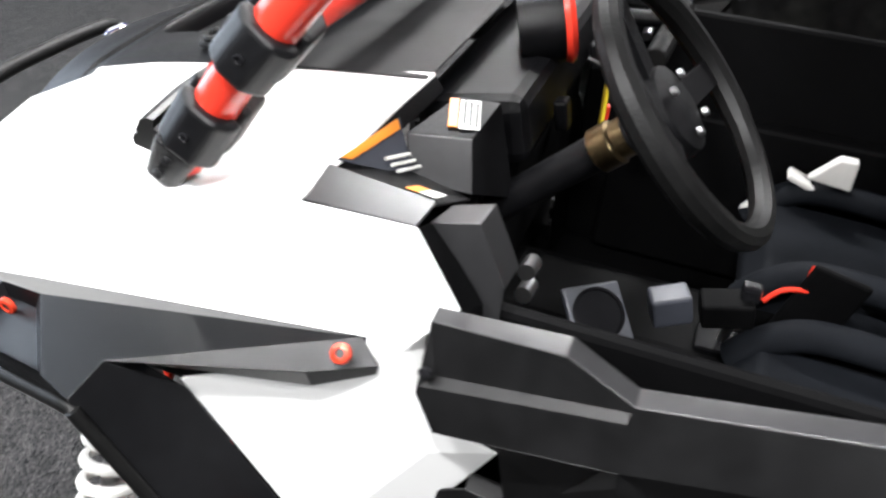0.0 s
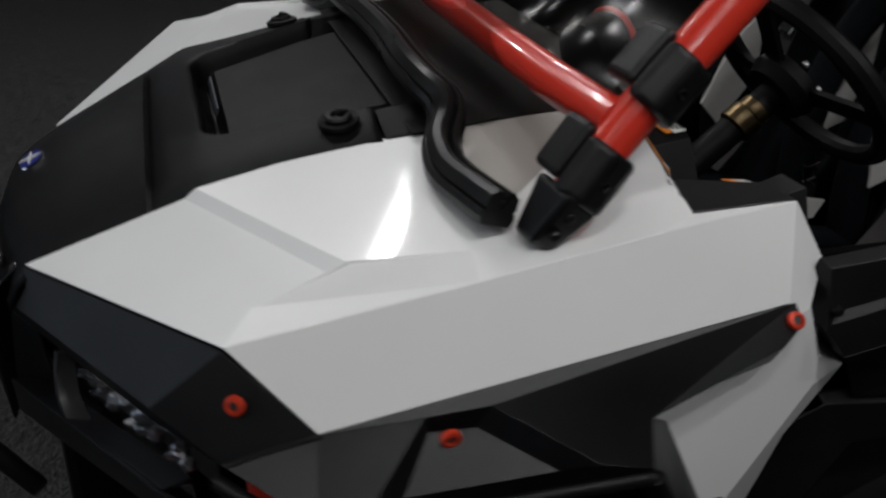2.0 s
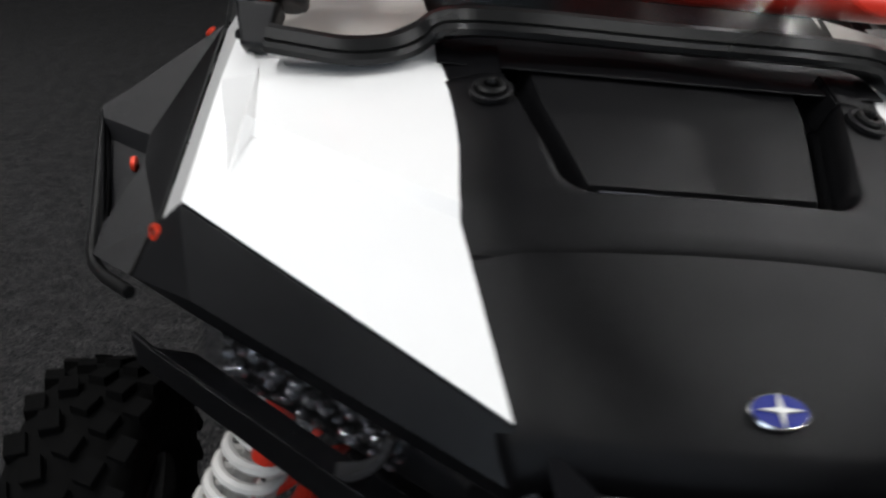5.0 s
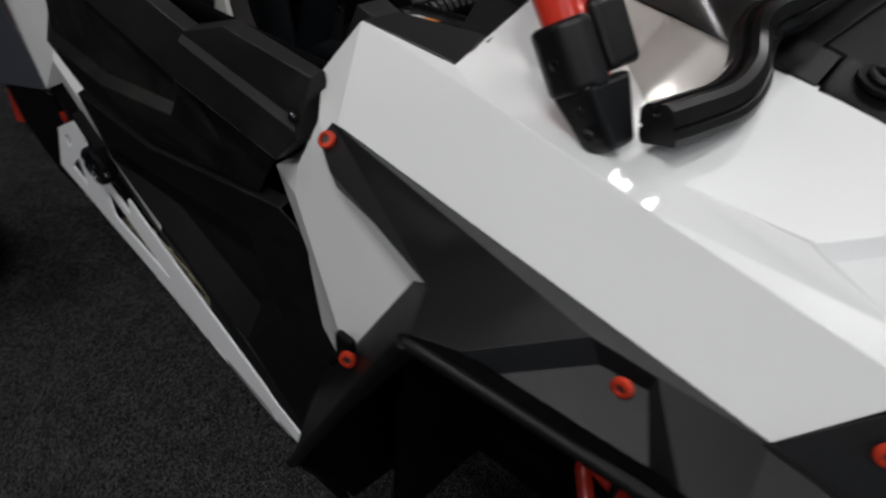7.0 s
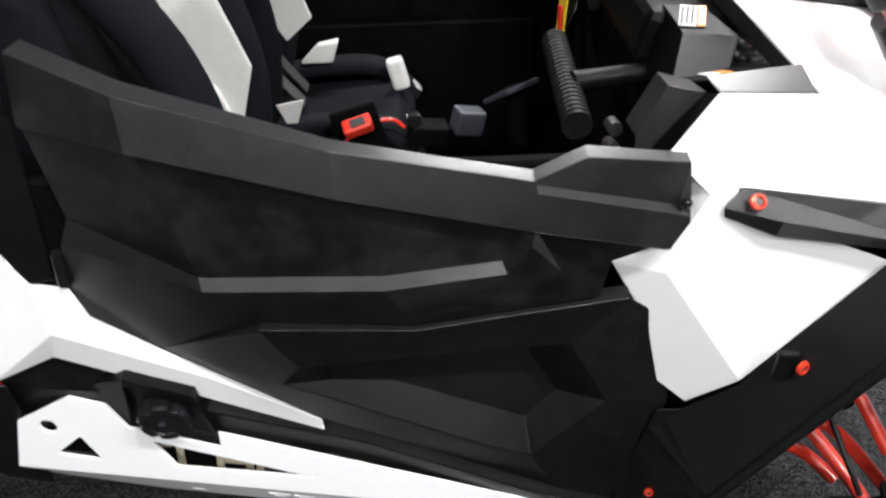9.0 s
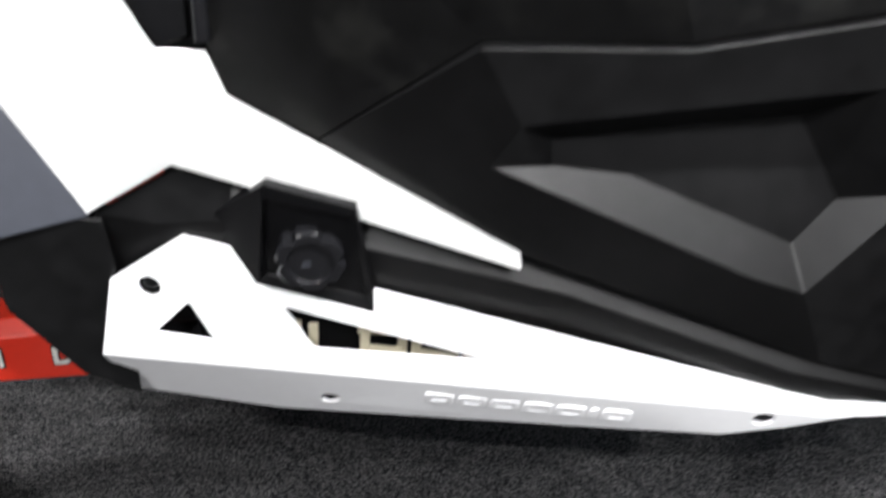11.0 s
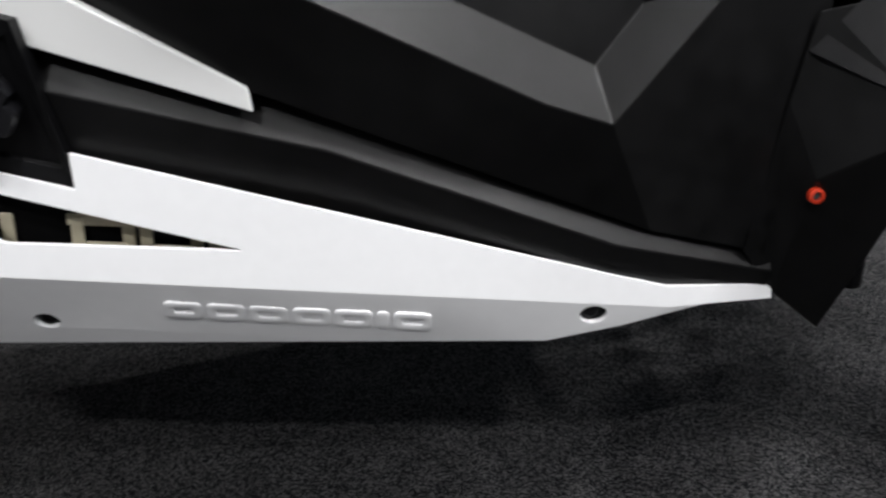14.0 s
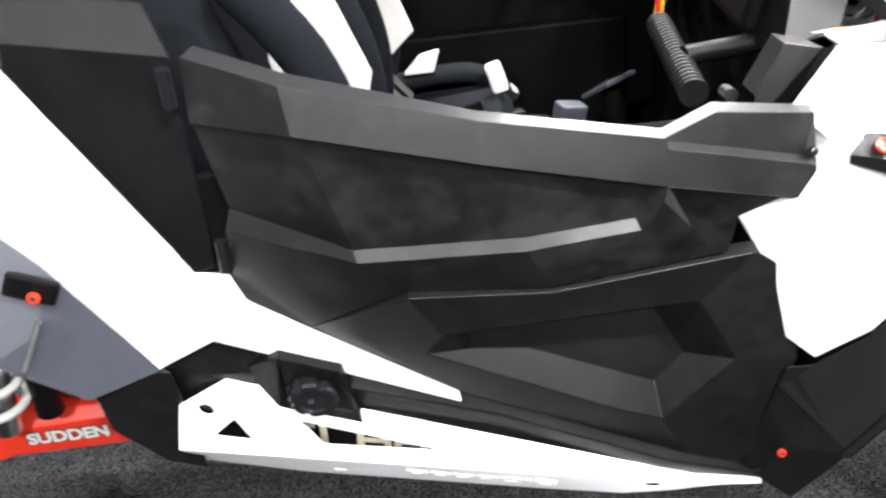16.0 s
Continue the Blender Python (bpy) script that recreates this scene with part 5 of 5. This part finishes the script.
def fuel_cap():
    """Black hexagonal filler surround with a lobed cap, on the right side only."""
    s = -1
    p = {"h1": (-1.345, 0.652, 0.905), "h2": (-1.236, 0.664, 0.872), "h3": (-1.226, 0.620, 0.690), "h4": (-1.384, 0.606, 0.742), "h5": (-1.428, 0.598, 0.795), "h6": (-1.425, 0.606, 0.850), "d1": (-1.345, 0.56, 0.905), "d2": (-1.236, 0.57, 0.872), "d3": (-1.226, 0.57, 0.697), "d4": (-1.384, 0.56, 0.748), "d5": (-1.428, 0.55, 0.800), "d6": (-1.425, 0.55, 0.850),
         "i1": (-1.350, 0.648, 0.885), "i2": (-1.245, 0.658, 0.858), "i3": (-1.238, 0.617, 0.715), "i4": (-1.372, 0.606, 0.755), "i5": (-1.368, 0.620, 0.815),
         "j1": (-1.345, 0.640, 0.880), "j2": (-1.249, 0.650, 0.855), "j3": (-1.241, 0.612, 0.719), "j4": (-1.368, 0.602, 0.758), "j5": (-1.364, 0.616, 0.815)}
    ob = shell("fuel_filler", p, ["h1 h2 i2 i1", "h2 h3 i3 i2", "h3 h4 i4 i3", "h4 h1 i1 i5 i4", "h4 h5 h6 h1", "i1 i2 j2 j1", "i2 i3 j3 j2", "i3 i4 j4 j3", "i4 i5 j5 j4", "i5 i1 j1 j5", "j1 j2 j3 j4 j5", "h1 d1 d2 h2", "h2 d2 d3 h3", "h3 d3 d4 h4", "h4 d4 d5 h5", "h5 d5 d6 h6", "h6 d6 d1 h1"],
               BLACK, vehicle, s, 0.005, 0.004, inside=(-1.31, 0.4, 0.79), label="black hexagonal fuel filler surround", sharp=16)
    n = 60
    bm = bmesh.new()
    rings = []
    for r, z in ((0.046, -0.02), (0.046, 0.018), (0.042, 0.024), (0.031, 0.024), (0.029, 0.019)):
        rings.append([bm.verts.new(((r - (0.008 if r > 0.035 else 0) * max(0, math.cos(6 * 2 * math.pi * k / n)) ** 3) * math.cos(2 * math.pi * k / n), (r - (0.008 if r > 0.035 else 0) * max(0, math.cos(6 * 2 * math.pi * k / n)) ** 3) * math.sin(2 * math.pi * k / n), z)) for k in range(n)])
    for a, b in zip(rings, rings[1:]):
        for k in range(n):
            bm.faces.new((a[k], a[(k + 1) % n], b[(k + 1) % n], b[k]))
    bm.faces.new(rings[-1])
    bmesh.ops.transform(bm, matrix=Matrix.Translation((-1.303, -0.630, 0.795)) @ frame_on((0.06, -1, -0.10)), verts=bm.verts)
    part("cap", bm, GLOSS, ob, "black lobed screw cap", True)
    for k in range(3):
        block("cap_print", (0.012, 0.001, 0.002), (-1.308, -0.6485 - 0.0006 * k, 0.800 - 0.006 * k), GREY, ob, None, 0.0005)


def rear_quarter(s):
    """White rear panel reaching forward to a point, grey flare, black seat-side panel."""
    p = {"wd": (-1.635, 0.590, 1.452), "wd2": (-2.00, 0.60, 1.55), "w6": (-1.461, 0.590, 1.061), "w5": (-1.400, 0.600, 1.058), "db": (-1.382, 0.606, 1.005), "w4": (-1.277, 0.627, 0.945), "tt": (-1.034, 0.660, 0.795), "tb": (-1.032, 0.662, 0.770),
         "m1": (-1.229, 0.640, 0.842), "w1": (-1.464, 0.608, 0.919), "w2": (-1.596, 0.598, 0.851), "g2": (-1.676, 0.602, 1.061 - 0.085), "g0": (-1.76, 0.60, 1.163), "g9": (-2.05, 0.60, 1.36),
         "c1": (-1.20, 0.650, 0.895), "c2": (-1.44, 0.625, 0.985)}
    ob = shell("rear_fender", p, ["wd wd2 g9 g0 w2 c2 w6", "w6 c2 c1 w4 db w5", "w4 c1 tt", "c1 m1 tb tt", "c2 w1 m1 c1", "c2 w2 w1"], WHITE, vehicle, s, 0.005, 0.004, inside=(-1.6, 0.2, 1.0), label="glossy white rear side panel", sharp=16, angle=8)
    f = {"g0": (-1.752, 0.602, 1.176), "g9": (-2.04, 0.602, 1.37), "gx": (-2.30, 0.80, 1.25), "g4": (-1.81, 0.70, 0.985), "g1": (-1.704, 0.612, 1.120), "g2": (-1.668, 0.618, 1.058), "g3": (-1.700, 0.665, 0.852), "w2": (-1.585, 0.599, 0.852), "gm": (-1.735, 0.655, 1.01)}
    flare = shell("rear_flare", f, ["g0 g9 gx g4 gm g1", "g1 gm g2", "g2 gm g3 w2", "gm g4 g3"], GREY, vehicle, s, 0.005, 0.003, inside=(-1.8, 0.3, 0.9), label="slate grey rear wheel-arch flare", sharp=14)
    bolt((-1.712, 0.651 * s, 1.084), (0.1, s, 0.1), flare)
    block("clip", (0.085, 0.014, 0.050), (-1.714, 0.643 * s, 1.098), BLACK, flare, pose(0, 0, 0, 0, 32, -12 * s), 0.008, "black clip round the bolt")
    tube("seam", [(-1.718, 0.660 * s, 1.040), (-1.762, 0.692 * s, 0.962)], 0.006, STEEL, flare, 8)
    m = {"m3": (-1.695, 0.655, 0.868), "w2": (-1.60, 0.604, 0.850), "x0": (-1.572, 0.598, 0.846), "y0": (-1.575, 0.586, 0.70), "m2": (-1.592, 0.576, 0.545), "m1": (-1.715, 0.628, 0.735), "m4": (-1.655, 0.600, 0.605), "m5": (-1.585, 0.580, 0.63)}
    shell("mud_guard", m, ["m3 w2 x0 y0 m1", "m1 y0 m5 m4", "m4 m5 m2"], DOOR, vehicle, s, 0.006, 0.004, inside=(-1.6, 0.3, 0.75), label="black plastic mud guard behind the sill")
    b = {"a": (-1.383, 0.588, 1.440), "hb": (-1.417, 0.598, 1.075), "w6": (-1.455, 0.594, 1.062), "wd": (-1.630, 0.588, 1.448), "wd2": (-2.0, 0.59, 1.54), "pT": (-1.421, 0.53, 1.507), "pT0": (-1.622, 0.53, 1.545), "p0": (-1.627, 0.575, 1.485), "pT2": (-2.0, 0.53, 1.60)}
    shell("rear_side_panel", b, ["a hb w6 wd p0", "a p0 pT0 pT", "p0 wd wd2 pT2 pT0"], BLACK, vehicle, s, 0.006, 0.006, inside=(-1.6, 0.2, 1.2), label="black panel behind the door", sharp=12)


for side in (1, -1):
    door(side)
    lower_side(side)
    rock_guard(side)
    rear_quarter(side)
fuel_cap()


def wheels():
    R, W = 0.43, 0.26
    def tyre_mesh():
        bm = lathe([(0.19, -0.10), (0.24, -0.12), (0.33, -0.13), (0.385, -0.12), (0.405, -0.09), (0.408, 0.0), (0.405, 0.09), (0.385, 0.12), (0.33, 0.13), (0.24, 0.12), (0.19, 0.10)], 48)
        return bm
    def tread_mesh():
        bm = bmesh.new()
        for ring, (w0, lug) in enumerate(((-0.105, 0), (-0.055, 1), (0.0, 0), (0.055, 1), (0.105, 0))):
            for k in range(24):
                a = 2 * math.pi * (k + 0.5 * lug) / 24
                t = Matrix.Rotation(a, 4, "Z") @ Matrix.Translation((0.409 if abs(w0) < 0.1 else 0.398, 0, w0)) @ Matrix.Rotation(radians(18 * (1 if w0 > 0 else -1)), 4, "X")
                bmesh.ops.create_cube(bm, size=1, matrix=t @ Matrix.Diagonal((0.034, 0.052, 0.040, 1)))
        return bm
    base = None
    for x, y in ((0.0, 0.88), (0.0, -0.88), (-2.28, 0.88), (-2.28, -0.88)):
        m = Matrix.Translation((x, y, R * 0.9)) @ Matrix.Scale(0.9, 4) @ Matrix.Rotation(radians(-90 if y > 0 else 90), 4, "X")
        if base is None:
            wheel = new("wheel")
            wheel.parent = vehicle
            wheel["label"] = "knobbly black off-road wheel"
            part("tyre", tyre_mesh(), TYRE, wheel, "", True, 30)
            part("tread", tread_mesh(), TYRE, wheel)["kind"] = "stuff"
            part("rim", lathe([(0.06, 0.05), (0.10, 0.06), (0.17, 0.075), (0.195, 0.105), (0.20, 0.11), (0.20, -0.11), (0.06, -0.10)], 36), GLOSS, wheel, "", True, 20)
            part("hub", lathe([(0.05, -0.12), (0.05, 0.06), (0.035, 0.085)], 20), STEEL, wheel, "", True)
            wheel.matrix_basis = m
            base = wheel
        else:
            copy_thing(base, m)


wheels()


def coil(name, a, b, r, wire, turns, mat, parent, label=""):
    a, b = Vector(a), Vector(b)
    t = frame_on(b - a)
    n = int(turns * 16)
    pts = [a + t @ Vector((r * math.cos(2 * math.pi * turns * k / n), r * math.sin(2 * math.pi * turns * k / n), (b - a).length * k / n)) for k in range(n + 1)]
    return tube(name, pts, wire, mat, parent, 8, label)


def suspension():
    for s in (1, -1):
        top, low = Vector((0.082, 0.44 * s, 1.06)), Vector((0.108, 0.66 * s, 0.52))
        shock = tube("shock_absorber", [low, low.lerp(top, 0.45)], 0.022, STEEL, vehicle, 16, "front shock absorber with white coil spring")
        tube("shock_body", [low.lerp(top, 0.45), top], 0.030, CHROME, shock, 16)
        coil("spring", low.lerp(top, 0.06), low.lerp(top, 0.9), 0.052, 0.0105, 11, SEATWHITE, shock, "white coil spring")
        tube("reservoir", [(0.175, 0.55 * s, 0.80), (0.170, 0.50 * s, 1.02)], 0.024, RED, vehicle, 16, "red shock reservoir")
        # bent A-arms, the link with its black sleeve and the brake hose
        for line in ([(-0.155, 0.400, 0.625), (-0.146, 0.425, 0.612), (-0.118, 0.448, 0.578), (-0.070, 0.500, 0.530), (0.00, 0.640, 0.470), (0.02, 0.740, 0.440)],
                     [(-0.155, 0.400, 0.625), (-0.140, 0.412, 0.626), (-0.063, 0.430, 0.620), (0.030, 0.462, 0.650), (0.110, 0.500, 0.650), (0.200, 0.540, 0.610)],
                     [(-0.128, 0.41, 0.492), (-0.112, 0.42, 0.490), (0.010, 0.47, 0.475), (0.08, 0.62, 0.44)], [(-0.195, 0.50, 0.514), (-0.062, 0.50, 0.442), (0.0, 0.56, 0.41)], [(0.26, 0.24, 0.56), (0.16, 0.48, 0.545), (0.06, 0.74, 0.47)], [(-0.24, 0.24, 0.54), (-0.20, 0.33, 0.56), (-0.155, 0.400, 0.622)]):
            tube("control_arm", spline([(x, y * s, z) for x, y, z in line], 6), 0.0145, RED, vehicle, 12, "red tubular control arm")
        link = tube("sway_link", [(-0.062, 0.385 * s, 0.735), (-0.030, 0.435 * s, 0.668), (0.018, 0.520 * s, 0.610), (0.05, 0.60 * s, 0.55)], 0.0135, RED, vehicle, 12, "red link with a black sleeve")
        tube("sleeve", [(-0.042, 0.418 * s, 0.692), (-0.008, 0.474 * s, 0.640)], 0.021, RUBBER, link, 12, "black rubber sleeve")
        tube("brake_line", spline([(-0.070, 0.42 * s, 0.80), (-0.068, 0.46 * s, 0.70), (-0.060, 0.52 * s, 0.62), (-0.02, 0.66 * s, 0.50)]), 0.006, RUBBER, vehicle, 8, "black brake hose")
        # rear trailing arm with lettering
        p = {"a": (-1.58, 0.36, 0.535), "b": (-1.58, 0.36, 0.433), "c": (-2.12, 0.432, 0.474), "d": (-2.12, 0.432, 0.553), "e": (-1.58, 0.335, 0.562), "f": (-2.12, 0.405, 0.578), "e2": (-1.58, 0.27, 0.566), "f2": (-2.12, 0.34, 0.582),
             "g": (-2.30, 0.46, 0.57), "h": (-2.30, 0.46, 0.44), "b2": (-1.58, 0.28, 0.442), "c2": (-2.12, 0.35, 0.474)}
        arm = shell("trailing_arm", p, ["a b c d", "a d f e", "e f f2 e2", "d c h g", "b b2 c2 c"], RED, vehicle, s, 0.02, 0.006, inside=(-1.9, 0.3, 0.5), label="red rear trailing arm with white lettering")
        tube("arm_tab", [(-2.04, 0.36 * s, 0.588), (-1.94, 0.345 * s, 0.582)], 0.010, RED, arm, 10)
        if s < 0:
            right = Vector((1, 0.135, -0.080)).normalized()
            normal = Vector((0.135, -1, 0.0)).normalized()
            upv = normal.cross(right).normalized()
            normal = right.cross(upv)
            turn = Matrix((right, upv, normal)).transposed().to_4x4()
            for word, x0, wide in (("SUDDEN", -2.075, 1.0), ("DIS", -1.815, 1.0)):
                for mat, grow, lift in ((LABEL, 0.0016, 0.0030), (DARKBAR, 0.0042, 0.0015)):
                    cu = bpy.data.curves.new("lettering", "FONT")
                    cu.body, cu.size, cu.extrude, cu.offset, cu.align_x = word, 0.047, 0.0006, grow, "LEFT"
                    ob = new("lettering", cu)
                    ob.parent = arm
                    ob["label"] = "white block lettering" if mat is LABEL else "black outline of the lettering"
                    y0 = -0.36 - (-1.58 - x0) * 0.1333
                    ob.matrix_world = Matrix.Translation(Vector((x0, y0, 0.482 - 0.085 * (x0 + 1.80))) + normal * lift) @ turn
                    cu.materials.append(mat)
        rs = tube("rear_shock", [(-2.08, 0.45 * s, 0.58), (-1.95, 0.40 * s, 1.22)], 0.028, STEEL, vehicle, 14, "rear shock absorber with white coil spring")
        coil("spring", (-2.07, 0.447 * s, 0.63), (-1.97, 0.41 * s, 1.12), 0.055, 0.010, 8, SEATWHITE, rs, "white coil spring")
    for s in (1, -1):
        tube("shock_reservoir", [(-1.985, 0.42 * s, 0.60), (-1.955, 0.415 * s, 0.80)], 0.030, BLACK, vehicle, 14, "black rear shock reservoir")
    for s in (1, -1):
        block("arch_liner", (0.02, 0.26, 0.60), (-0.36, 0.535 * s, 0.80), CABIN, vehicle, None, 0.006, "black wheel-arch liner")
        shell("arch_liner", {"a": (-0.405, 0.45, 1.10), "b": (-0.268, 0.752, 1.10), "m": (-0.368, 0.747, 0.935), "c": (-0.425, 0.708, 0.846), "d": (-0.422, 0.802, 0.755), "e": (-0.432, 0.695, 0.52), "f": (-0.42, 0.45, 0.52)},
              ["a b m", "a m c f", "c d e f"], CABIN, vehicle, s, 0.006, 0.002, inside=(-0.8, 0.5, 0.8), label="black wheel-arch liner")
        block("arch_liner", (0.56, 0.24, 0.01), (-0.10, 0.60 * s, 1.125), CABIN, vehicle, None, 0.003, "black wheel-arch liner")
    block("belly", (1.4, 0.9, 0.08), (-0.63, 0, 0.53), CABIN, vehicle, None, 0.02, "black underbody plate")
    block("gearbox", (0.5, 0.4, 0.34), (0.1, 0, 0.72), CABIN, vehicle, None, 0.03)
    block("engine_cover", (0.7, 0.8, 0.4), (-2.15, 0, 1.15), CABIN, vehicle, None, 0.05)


suspension()
